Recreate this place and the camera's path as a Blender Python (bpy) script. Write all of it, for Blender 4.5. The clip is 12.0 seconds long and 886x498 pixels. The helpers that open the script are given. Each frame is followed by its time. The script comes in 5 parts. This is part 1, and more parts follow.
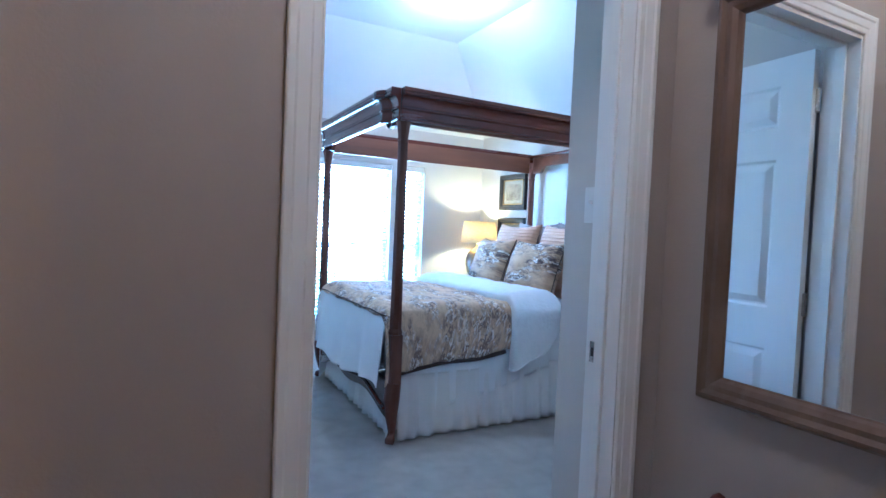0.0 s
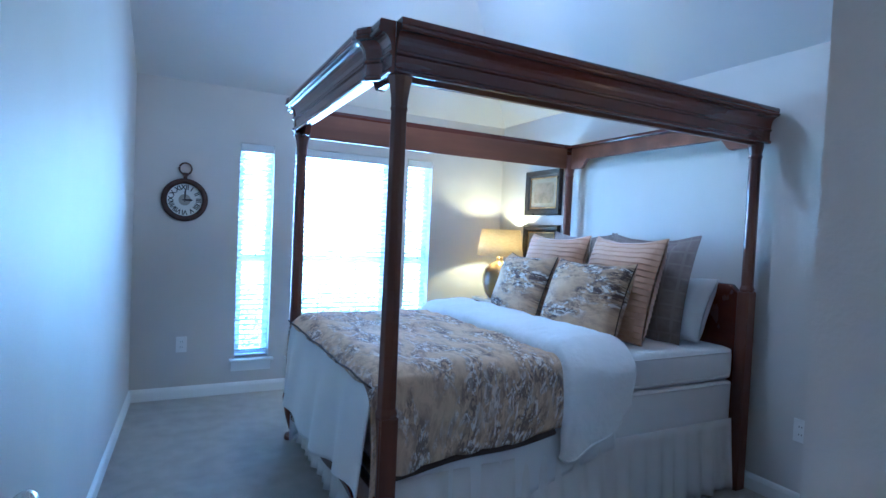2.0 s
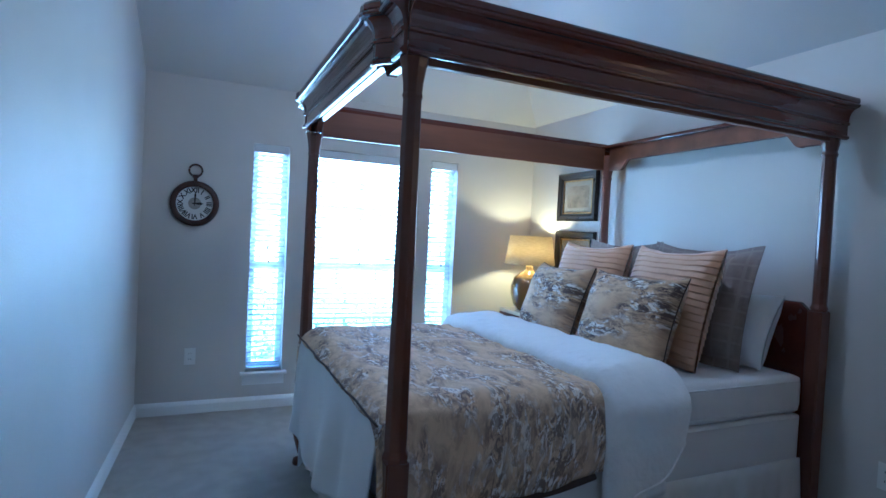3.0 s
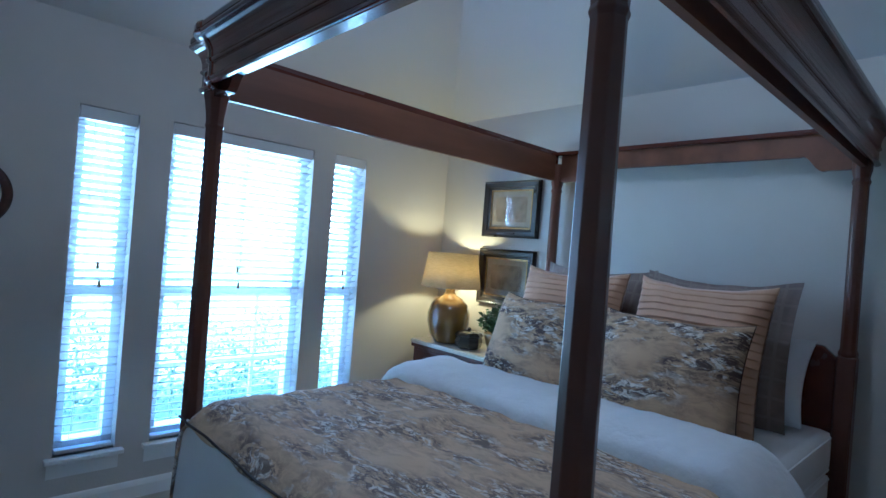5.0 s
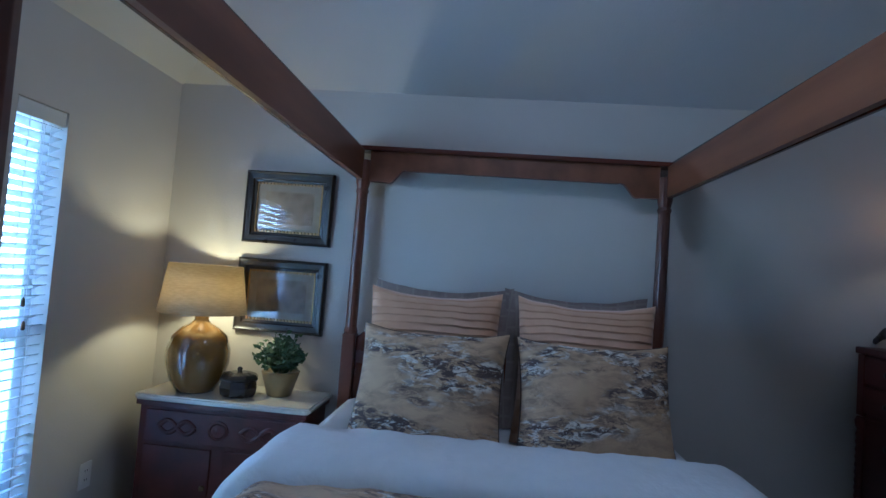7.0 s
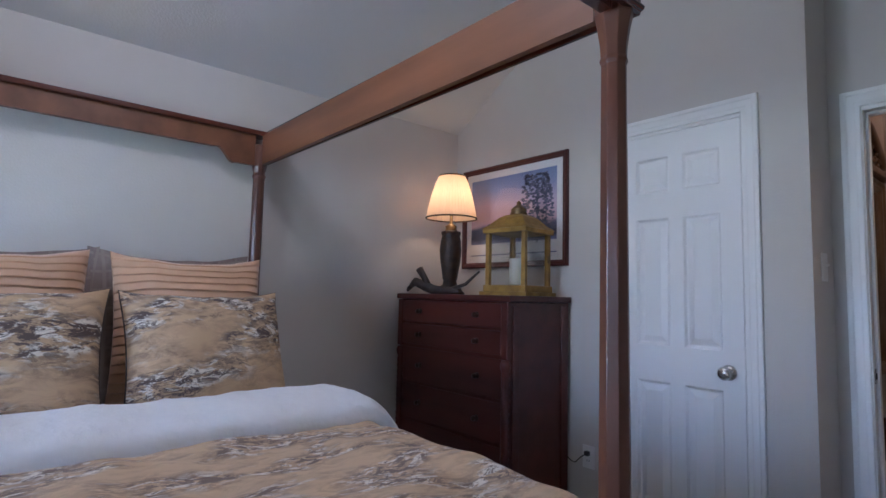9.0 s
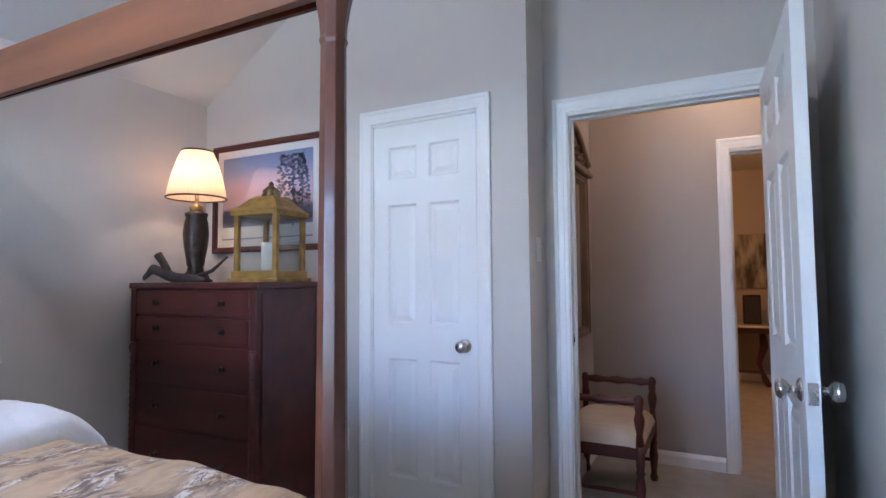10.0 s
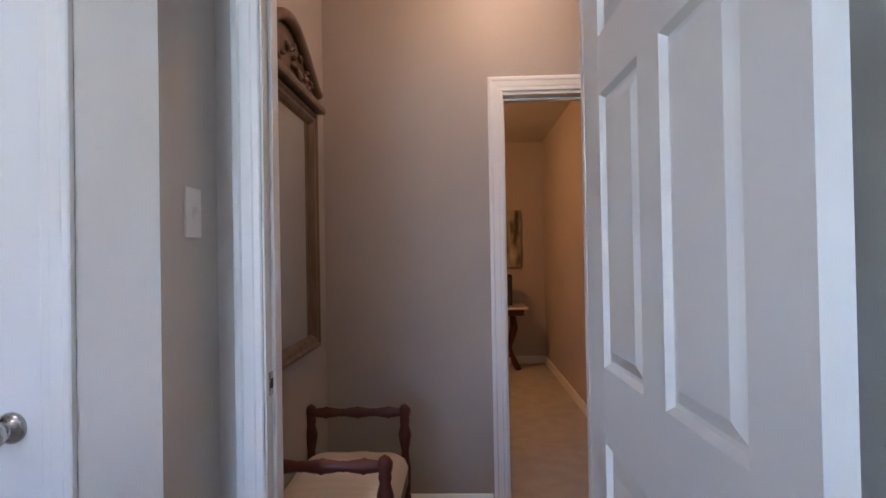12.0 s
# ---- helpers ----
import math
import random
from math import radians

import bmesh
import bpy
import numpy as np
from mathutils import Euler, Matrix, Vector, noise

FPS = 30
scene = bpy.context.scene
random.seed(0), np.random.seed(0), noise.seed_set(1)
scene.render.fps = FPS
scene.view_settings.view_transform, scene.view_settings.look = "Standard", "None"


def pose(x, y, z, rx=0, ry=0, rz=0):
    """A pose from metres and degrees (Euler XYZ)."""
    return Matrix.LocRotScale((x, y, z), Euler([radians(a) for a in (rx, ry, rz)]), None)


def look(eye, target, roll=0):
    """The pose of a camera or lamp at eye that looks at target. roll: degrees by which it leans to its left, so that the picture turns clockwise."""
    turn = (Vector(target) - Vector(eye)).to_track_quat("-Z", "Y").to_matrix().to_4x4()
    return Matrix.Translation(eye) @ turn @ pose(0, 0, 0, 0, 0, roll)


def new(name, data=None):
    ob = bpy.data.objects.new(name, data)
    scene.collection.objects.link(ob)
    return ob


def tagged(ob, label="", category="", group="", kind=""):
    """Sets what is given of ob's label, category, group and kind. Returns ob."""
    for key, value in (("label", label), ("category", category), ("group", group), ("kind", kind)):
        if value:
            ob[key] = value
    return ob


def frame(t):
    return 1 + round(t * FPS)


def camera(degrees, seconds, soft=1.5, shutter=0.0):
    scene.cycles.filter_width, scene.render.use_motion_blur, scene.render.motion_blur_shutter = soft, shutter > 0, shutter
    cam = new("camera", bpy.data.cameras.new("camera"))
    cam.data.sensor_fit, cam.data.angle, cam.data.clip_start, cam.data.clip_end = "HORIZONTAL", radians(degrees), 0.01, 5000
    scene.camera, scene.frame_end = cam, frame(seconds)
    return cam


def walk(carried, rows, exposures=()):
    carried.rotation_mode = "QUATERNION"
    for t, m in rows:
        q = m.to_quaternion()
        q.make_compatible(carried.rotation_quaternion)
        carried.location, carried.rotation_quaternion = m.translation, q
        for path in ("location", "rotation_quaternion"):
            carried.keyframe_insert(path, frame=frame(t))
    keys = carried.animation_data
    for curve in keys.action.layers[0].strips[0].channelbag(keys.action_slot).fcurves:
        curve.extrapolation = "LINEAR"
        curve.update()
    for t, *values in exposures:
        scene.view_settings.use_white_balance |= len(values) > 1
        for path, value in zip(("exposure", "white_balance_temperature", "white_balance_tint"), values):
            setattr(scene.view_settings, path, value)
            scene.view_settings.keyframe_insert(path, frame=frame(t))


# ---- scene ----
cam = camera(78.5, 12.0)
PATH = [
    (0, (2.007, 2.339, 1.254), (2.941, 4.105, 1.183), 2.5),
    (0.5, (2.109, 2.650, 1.286), (3.060, 4.408, 1.217), 2.1),
    (1, (2.245, 2.885, 1.302), (3.200, 4.641, 1.233), 2.7),
    (1.5, (2.376, 3.172, 1.318), (3.333, 4.927, 1.253), 2.7),
    (2, (2.510, 3.400, 1.318), (3.422, 5.178, 1.254), 2.6),
    (2.5, (2.650, 3.541, 1.344), (3.470, 5.364, 1.275), 2.7),
    (3, (2.672, 3.669, 1.336), (3.490, 5.493, 1.283), 2.9),
    (5, (2.530, 4.781, 1.379), (3.905, 6.233, 1.381), 4.5),
    (5.5, (2.530, 5.169, 1.374), (4.076, 6.438, 1.402), 4.6),
    (6, (2.531, 5.539, 1.400), (4.258, 6.548, 1.437), 4.7),
    (6.5, (2.557, 5.840, 1.423), (4.462, 6.448, 1.480), 4.6),
    (8.5, (2.637, 6.313, 1.217), (4.373, 5.337, 1.404), 2.2),
    (9, (2.565, 6.279, 1.202), (4.089, 4.995, 1.373), 1.4),
    (9.5, (2.510, 6.252, 1.185), (3.755, 4.694, 1.347), 0.4),
    (10, (2.489, 6.154, 1.215), (3.396, 4.375, 1.328), -0.4),
    (10.5, (2.513, 5.959, 1.191), (3.130, 4.059, 1.284), -0.8),
    (11, (2.587, 5.660, 1.178), (3.001, 3.704, 1.247), -0.8),
    (11.5, (2.656, 5.319, 1.203), (2.876, 3.332, 1.253), -0.9),
    (12, (2.627, 4.907, 1.248), (2.694, 2.908, 1.268), -1.0),
]
EXPOSURES = [
    (0.0, 6.95, 3750, 6), (1.0, 6.65, 3650, 6), (2.0, 6.3, 3750, 6), (3.0, 5.85, 3880, 6), (5.0, 5.12, 4050, 5),
    (6.5, 4.45, 3930, 6), (8.5, 5.56, 4800, 20), (9.5, 6.0, 5000, 20), (10.0, 6.5, 4900, 19), (11.0, 6.56, 5050, 20),
    (12.0, 6.38, 5250, 21),
]
walk(cam, [(t, look(eye, target, roll)) for t, eye, target, roll in PATH], EXPOSURES)

# ---- world and light ----
world = bpy.data.worlds.new("sky_world")
scene.world = world
world.use_nodes = True
wn = world.node_tree
sky = wn.nodes.new("ShaderNodeTexSky")
sky.sky_type = "NISHITA"
sky.sun_disc = False
sky.sun_elevation, sky.sun_rotation = radians(48), radians(195)
wn.links.new(sky.outputs["Color"], wn.nodes["Background"].inputs["Color"])
wn.nodes["Background"].inputs["Strength"].default_value = 0.15

sun = new("sun", bpy.data.lights.new("sun", "SUN"))
sun.data.energy, sun.data.angle, sun.data.color = 3.0, radians(0.5), (1.0, 0.94, 0.86)
sun.matrix_world = look((0, -10, 20), (4.0, 8.0, 0))


def lamp_light(name, x, y, z, watts, colour, radius):
    ob = new(name, bpy.data.lights.new(name, "POINT"))
    ob.data.energy, ob.data.color, ob.data.shadow_soft_size = watts, colour, radius
    ob.location = (x, y, z)
    return ob



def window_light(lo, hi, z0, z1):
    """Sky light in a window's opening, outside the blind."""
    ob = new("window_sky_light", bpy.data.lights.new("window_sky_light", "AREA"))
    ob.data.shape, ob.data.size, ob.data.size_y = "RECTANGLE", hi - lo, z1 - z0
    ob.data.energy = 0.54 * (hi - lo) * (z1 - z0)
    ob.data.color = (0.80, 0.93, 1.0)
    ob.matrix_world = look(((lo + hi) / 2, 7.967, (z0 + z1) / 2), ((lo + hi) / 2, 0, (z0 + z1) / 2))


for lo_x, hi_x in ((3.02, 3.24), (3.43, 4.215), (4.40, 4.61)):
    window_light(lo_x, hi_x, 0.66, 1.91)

WARM = (1.0, 0.66, 0.33)
lamp_light("dresser_bulb", 5.09, 4.09, 1.80, 0.048, WARM, 0.03)
lamp_light("nightstand_bulb", 5.15, 7.44, 1.245, 0.42, (1.0, 0.71, 0.26), 0.03)
lamp_light("bedroom_ceiling_bulb", 3.90, 5.88, 2.80, 0.31, (1.0, 0.92, 0.84), 0.08)
lamp_light("hall_ceiling_bulb", 2.4, 2.80, 2.58, 0.115, (1.0, 0.52, 0.14), 0.08)
lamp_light("study_bulb", 3.2, 0.45, 2.35, 0.45, (1.0, 0.46, 0.13), 0.1)

# ---- materials ----


def material(name, base, rough=0.6, metal=0.0, second=None, scale=6.0, amount=0.5, bump=0.0, bump_scale=60.0, stretch=(1, 1, 1), coat=0.0, sheen=0.0, spread=(0.35, 0.65), distance=0.01):
    m = bpy.data.materials.new(name)
    m.use_nodes = True
    t = m.node_tree
    b = t.nodes["Principled BSDF"]
    b.inputs["Roughness"].default_value, b.inputs["Metallic"].default_value = rough, metal
    b.inputs["Coat Weight"].default_value, b.inputs["Sheen Weight"].default_value = coat, sheen
    b.inputs["Coat Roughness"].default_value = 0.12
    b.inputs["Base Color"].default_value = (*base, 1)
    co = t.nodes.new("ShaderNodeTexCoord")
    mp = t.nodes.new("ShaderNodeMapping")
    mp.inputs["Scale"].default_value = stretch
    t.links.new(co.outputs["Object"], mp.inputs["Vector"])
    if second:
        n = t.nodes.new("ShaderNodeTexNoise")
        n.inputs["Scale"].default_value, n.inputs["Detail"].default_value = scale, 6
        t.links.new(mp.outputs["Vector"], n.inputs["Vector"])
        r = t.nodes.new("ShaderNodeMapRange")
        r.inputs["From Min"].default_value, r.inputs["From Max"].default_value = spread
        r.inputs["To Max"].default_value = amount
        t.links.new(n.outputs["Fac"], r.inputs["Value"])
        x = t.nodes.new("ShaderNodeMix")
        x.data_type = "RGBA"
        x.inputs["A"].default_value, x.inputs["B"].default_value = (*base, 1), (*second, 1)
        t.links.new(r.outputs["Result"], x.inputs["Factor"])
        t.links.new(x.outputs["Result"], b.inputs["Base Color"])
        q = t.nodes.new("ShaderNodeMapRange")
        q.inputs["To Min"].default_value, q.inputs["To Max"].default_value = max(rough - 0.08, 0.02), min(rough + 0.08, 1)
        t.links.new(n.outputs["Fac"], q.inputs["Value"])
        t.links.new(q.outputs["Result"], b.inputs["Roughness"])
    if bump:
        n2 = t.nodes.new("ShaderNodeTexNoise")
        n2.inputs["Scale"].default_value, n2.inputs["Detail"].default_value = bump_scale, 3
        t.links.new(mp.outputs["Vector"], n2.inputs["Vector"])
        u = t.nodes.new("ShaderNodeBump")
        u.inputs["Strength"].default_value, u.inputs["Distance"].default_value = bump, distance
        t.links.new(n2.outputs["Fac"], u.inputs["Height"])
        t.links.new(u.outputs["Normal"], b.inputs["Normal"])
    return m


def shade_fabric(name, base, second, glow, stripes, through_share=0.5):
    """Translucent lampshade cloth."""
    m = material(name, base, 0.9, 0, second, 30, 0.5, 0.4, 120, stripes)
    t = m.node_tree
    b = t.nodes["Principled BSDF"]
    tr = t.nodes.new("ShaderNodeBsdfTranslucent")
    tr.inputs["Color"].default_value = (*glow, 1)
    mix = t.nodes.new("ShaderNodeMixShader")
    mix.inputs["Fac"].default_value = through_share
    t.links.new(b.outputs["BSDF"], mix.inputs[1])
    t.links.new(tr.outputs["BSDF"], mix.inputs[2])
    t.links.new(mix.outputs["Shader"], t.nodes["Material Output"].inputs["Surface"])
    return m


def toile(name, ground, ink, pale, along):
    """Printed cotton: clusters of trees and figures in brown ink and off-white on a tan ground."""
    m = material(name, ground, 0.85, 0, None, bump=0.25, bump_scale=300, distance=0.002)
    t = m.node_tree
    b = t.nodes["Principled BSDF"]
    co = t.nodes.new("ShaderNodeTexCoord")
    mp = t.nodes.new("ShaderNodeMapping")
    mp.inputs["Scale"].default_value = along
    t.links.new(co.outputs["UV"], mp.inputs["Vector"])

    def noise_node(scale, detail, rough, distort=0.0):
        n = t.nodes.new("ShaderNodeTexNoise")
        n.inputs["Scale"].default_value, n.inputs["Detail"].default_value = scale, detail
        n.inputs["Roughness"].default_value, n.inputs["Distortion"].default_value = rough, distort
        t.links.new(mp.outputs["Vector"], n.inputs["Vector"])
        return n.outputs["Fac"]

    def ramp(value, low, high):
        r = t.nodes.new("ShaderNodeMapRange")
        r.inputs["From Min"].default_value, r.inputs["From Max"].default_value = low, high
        t.links.new(value, r.inputs["Value"])
        return r.outputs["Result"]

    def times(a, c):
        k = t.nodes.new("ShaderNodeMath")
        k.operation = "MULTIPLY"
        t.links.new(a, k.inputs[0])
        t.links.new(c, k.inputs[1])
        return k.outputs["Value"]

    def blend(fac, a, colour):
        x = t.nodes.new("ShaderNodeMix")
        x.data_type = "RGBA"
        t.links.new(fac, x.inputs["Factor"])
        t.links.new(a, x.inputs["A"])
        x.inputs["B"].default_value = (*colour, 1)
        return x.outputs["Result"]

    base = t.nodes.new("ShaderNodeRGB")
    base.outputs[0].default_value = (*ground, 1)
    motif = ramp(noise_node(7.5, 3, 0.55, 0.6), 0.31, 0.46)
    core = ramp(noise_node(7.5, 3, 0.55, 0.6), 0.44, 0.56)
    soft = times(motif, ramp(noise_node(30, 6, 0.7, 0.8), 0.42, 0.62))
    leaf = times(core, ramp(noise_node(40, 5, 0.75, 1.2), 0.47, 0.54))
    light = times(core, ramp(noise_node(26, 5, 0.65, 1.0), 0.50, 0.56))
    c = blend(soft, base.outputs[0], tuple(0.45 * g + 0.55 * i for g, i in zip(ground, ink)))
    c = blend(light, c, pale)
    c = blend(leaf, c, ink)
    t.links.new(c, b.inputs["Base Color"])
    return m


def lit(name, colour, strength):
    m = bpy.data.materials.new(name)
    m.use_nodes = True
    b = m.node_tree.nodes["Principled BSDF"]
    b.inputs["Base Color"].default_value = (*colour, 1)
    b.inputs["Emission Color"].default_value = (*colour, 1)
    b.inputs["Emission Strength"].default_value = strength
    return m


def clear_glass(name, tint=(1, 1, 1)):
    """Thin pane: mostly clear, with a weak mirror on it."""
    m = bpy.data.materials.new(name)
    m.use_nodes = True
    t = m.node_tree
    tr, gl, mix, lw, pw, sc = (t.nodes.new(k) for k in ("ShaderNodeBsdfTransparent", "ShaderNodeBsdfGlossy", "ShaderNodeMixShader", "ShaderNodeLayerWeight", "ShaderNodeMath", "ShaderNodeMath"))
    tr.inputs["Color"].default_value = (*tint, 1)
    gl.inputs["Roughness"].default_value = 0.01
    lw.inputs["Blend"].default_value = 0.5
    pw.operation, sc.operation = "POWER", "MULTIPLY_ADD"
    pw.inputs[1].default_value, sc.inputs[1].default_value, sc.inputs[2].default_value = 4.0, 0.6, 0.045
    t.links.new(lw.outputs["Facing"], pw.inputs[0])
    t.links.new(pw.outputs["Value"], sc.inputs[0])
    t.links.new(sc.outputs["Value"], mix.inputs["Fac"])
    t.links.new(tr.outputs["BSDF"], mix.inputs[1])
    t.links.new(gl.outputs["BSDF"], mix.inputs[2])
    t.links.new(mix.outputs["Shader"], t.nodes["Material Output"].inputs["Surface"])
    return m


WALL = material("wall_paint", (0.575, 0.535, 0.485), 0.58, 0, (0.525, 0.485, 0.435), 1.6, 0.5, 0.22, 130, distance=0.004)
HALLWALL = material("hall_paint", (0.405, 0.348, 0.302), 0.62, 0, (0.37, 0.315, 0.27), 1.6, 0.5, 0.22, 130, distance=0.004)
CEIL = material("ceiling_paint", (0.64, 0.62, 0.59), 0.8, 0, (0.60, 0.58, 0.55), 1.2, 0.4, 0.3, 90, distance=0.004)
TRIM = material("trim_paint", (0.80, 0.79, 0.76), 0.42, 0, (0.77, 0.755, 0.725), 3, 0.35)
DOORPAINT = material("door_paint", (0.80, 0.79, 0.77), 0.34, 0, (0.765, 0.755, 0.735), 3, 0.4, 0.05, 220, (1, 1, 0.12), distance=0.003)
CARPET = material("carpet", (0.58, 0.53, 0.46), 0.97, 0, (0.46, 0.41, 0.35), 9, 0.8, 1.0, 420, sheen=0.3, distance=0.012)
CHERRY = material("cherry_wood", (0.115, 0.028, 0.014), 0.26, 0, (0.06, 0.014, 0.009), 9, 0.6, 0.12, 40, (0.14, 1, 1), coat=0.5, distance=0.002)
CHERRY_UP = material("cherry_wood_upright", (0.145, 0.050, 0.024), 0.34, 0, (0.065, 0.020, 0.010), 9, 0.9, 0.12, 40, (1, 1, 0.12), coat=0.3, distance=0.002)
CHERRY_Y = material("cherry_wood_cross", (0.115, 0.028, 0.014), 0.22, 0, (0.06, 0.014, 0.009), 9, 0.6, 0.12, 40, (1, 0.14, 1), coat=0.8, distance=0.002)
# duller cherry of the inner beams; warm light on them is put into its colour
CHERRY_LIT = material("cherry_wood_lit", (0.205, 0.080, 0.034), 0.42, 0, (0.11, 0.040, 0.016), 8, 0.9, 0.15, 40, (0.12, 1, 1), coat=0.15, distance=0.002)
DRESSER = material("mahogany", (0.095, 0.018, 0.012), 0.42, 0, (0.045, 0.009, 0.007), 7, 0.9, 0.1, 40, (0.15, 1, 1), coat=0.08, distance=0.002)
BLACKWOOD = material("black_frame", (0.018, 0.014, 0.012), 0.3, 0, (0.04, 0.03, 0.022), 12, 0.5, 0.1, 60)
GOLD = material("gilt", (0.52, 0.36, 0.14), 0.36, 0.9, (0.25, 0.15, 0.06), 40, 0.6, 0.2, 90)
GILTWOOD = material("gilt_brown_wood", (0.17, 0.11, 0.07), 0.42, 0.15, (0.11, 0.06, 0.035), 14, 0.9, 0.4, 60, (1, 1, 0.3), distance=0.004)
SHEET = material("white_cotton", (0.74, 0.73, 0.72), 0.9, 0, (0.68, 0.67, 0.67), 7, 0.5, 0.25, 260, sheen=0.2, distance=0.002)
QUILT = material("white_matelasse", (0.78, 0.77, 0.76), 0.9, 0, (0.72, 0.71, 0.71), 26, 0.4, 0.5, 45, sheen=0.25, distance=0.008)
SKIRT = material("white_bed_skirt", (0.72, 0.70, 0.67), 0.9, 0, (0.65, 0.63, 0.60), 9, 0.5, 0.2, 260, (1, 1, 0.2), distance=0.002)
TOILE = toile("toile_print", (0.60, 0.43, 0.27), (0.19, 0.14, 0.115), (0.76, 0.70, 0.62), (1.0, 0.42, 1.0))
TOILE_PILLOW = toile("toile_print_pillow", (0.52, 0.355, 0.20), (0.085, 0.058, 0.048), (0.72, 0.66, 0.56), (0.42, 1.0, 1.0))
DARKTRIM = material("dark_brown_binding", (0.045, 0.03, 0.026), 0.8, 0, (0.07, 0.05, 0.04), 60, 0.5, 0.3, 200)
PLEAT = material("tan_silk", (0.56, 0.33, 0.18), 0.45, 0, (0.48, 0.27, 0.14), 14, 0.5, 0.15, 220, sheen=0.3, distance=0.002)
SHAM = material("grey_brown_sham", (0.20, 0.15, 0.125), 0.7, 0, (0.27, 0.21, 0.17), 22, 0.7, 0.25, 200, (1, 0.15, 1), distance=0.003)
def plaid(m, line, size):
    """Woven lines of a second colour in a square check."""
    t = m.node_tree
    b = t.nodes["Principled BSDF"]
    old = b.inputs["Base Color"].links[0].from_socket
    co, br, mx = t.nodes.new("ShaderNodeTexCoord"), t.nodes.new("ShaderNodeTexBrick"), t.nodes.new("ShaderNodeMix")
    br.offset = 0.0
    for key, val in (("Scale", 1.0), ("Brick Width", size), ("Row Height", size), ("Mortar Size", 0.007), ("Mortar Smooth", 0.4)):
        br.inputs[key].default_value = val
    mx.data_type = "RGBA"
    mx.inputs["B"].default_value = (*line, 1)
    t.links.new(co.outputs["UV"], br.inputs["Vector"])
    t.links.new(br.outputs["Fac"], mx.inputs["Factor"])
    t.links.new(old, mx.inputs["A"])
    t.links.new(mx.outputs["Result"], b.inputs["Base Color"])


plaid(SHAM, (0.265, 0.21, 0.17), 0.075)
NICKEL = material("brushed_nickel", (0.55, 0.53, 0.50), 0.26, 1.0, (0.45, 0.43, 0.40), 60, 0.4)
BRASS = material("aged_brass", (0.22, 0.15, 0.07), 0.4, 0.9, (0.1, 0.07, 0.04), 50, 0.7)
PLASTIC = material("white_plastic", (0.76, 0.74, 0.70), 0.35, 0, (0.70, 0.68, 0.64), 20, 0.3)
DARK = material("dark_slot", (0.02, 0.02, 0.02), 0.6, 0, (0.03, 0.03, 0.03), 30, 0.4)
SLAT = material("blind_slat", (0.64, 0.63, 0.61), 0.42, 0, (0.59, 0.58, 0.56), 12, 0.4, 0.05, 80, (0.2, 1, 1))
MARBLE = material("cream_marble", (0.72, 0.68, 0.60), 0.18, 0, (0.55, 0.50, 0.43), 5, 0.5, 0, coat=0.4)
AMBER = material("amber_glaze", (0.23, 0.125, 0.018), 0.07, 0, (0.11, 0.055, 0.01), 3, 0.7, 0, coat=1.0)
BLACKPOT = material("black_ceramic", (0.02, 0.017, 0.017), 0.25, 0, (0.04, 0.03, 0.03), 20, 0.5, 0.3, 40, coat=0.3)
POT = material("ochre_ceramic", (0.33, 0.24, 0.10), 0.35, 0, (0.22, 0.15, 0.06), 10, 0.7, 0.1, 30)
LEAF = material("leaf", (0.045, 0.09, 0.035), 0.5, 0, (0.08, 0.14, 0.06), 25, 0.7)
LINEN = shade_fabric("linen_shade", (0.56, 0.47, 0.31), (0.26, 0.20, 0.11), (0.62, 0.52, 0.33), (1, 1, 6), 0.38)
SILK = shade_fabric("pleated_shade", (0.70, 0.56, 0.42), (0.58, 0.44, 0.30), (0.85, 0.62, 0.42), (1, 1, 0.1))
BRONZE = material("dark_bronze", (0.024, 0.016, 0.012), 0.42, 0.25, (0.07, 0.035, 0.018), 18, 0.7, 0.5, 50)
DRIFT = material("dark_driftwood", (0.028, 0.020, 0.018), 0.65, 0, (0.055, 0.042, 0.036), 14, 0.8, 0.7, 40, (1, 1, 1))
OCHRE = material("ochre_paint", (0.36, 0.21, 0.032), 0.5, 0, (0.20, 0.11, 0.02), 16, 0.8, 0.3, 50)
WAX = material("candle_wax", (0.82, 0.79, 0.70), 0.5, 0, (0.76, 0.72, 0.62), 10, 0.4)
CUSHION = material("cream_upholstery", (0.62, 0.52, 0.40), 0.85, 0, (0.52, 0.43, 0.32), 3, 0.6, 0.3, 160, (1, 14, 1), distance=0.003)
CLOCKFACE = material("clock_face", (0.70, 0.68, 0.62), 0.5, 0, (0.55, 0.52, 0.45), 8, 0.5)
CLOCKRIM = material("clock_rim", (0.04, 0.022, 0.017), 0.45, 0.3, (0.09, 0.04, 0.025), 18, 0.7, 0.4, 50)
INK = material("black_ink", (0.015, 0.013, 0.012), 0.6, 0, (0.03, 0.025, 0.02), 40, 0.4)
MATBOARD = material("mat_board", (0.300, 0.270, 0.222), 0.85, 0, (0.45, 0.40, 0.32), 30, 0.4)
WHITEMAT = material("white_mat_board", (0.72, 0.71, 0.70), 0.85, 0, (0.67, 0.66, 0.65), 30, 0.4)
PRINT = material("sepia_print", (0.36, 0.30, 0.22), 0.7, 0, (0.12, 0.09, 0.065), 9, 0.9)
CANVAS = material("canvas_print", (0.42, 0.38, 0.30), 0.8, 0, (0.06, 0.05, 0.045), 5, 1.0, 0.2, 200, (2.5, 1, 0.7))
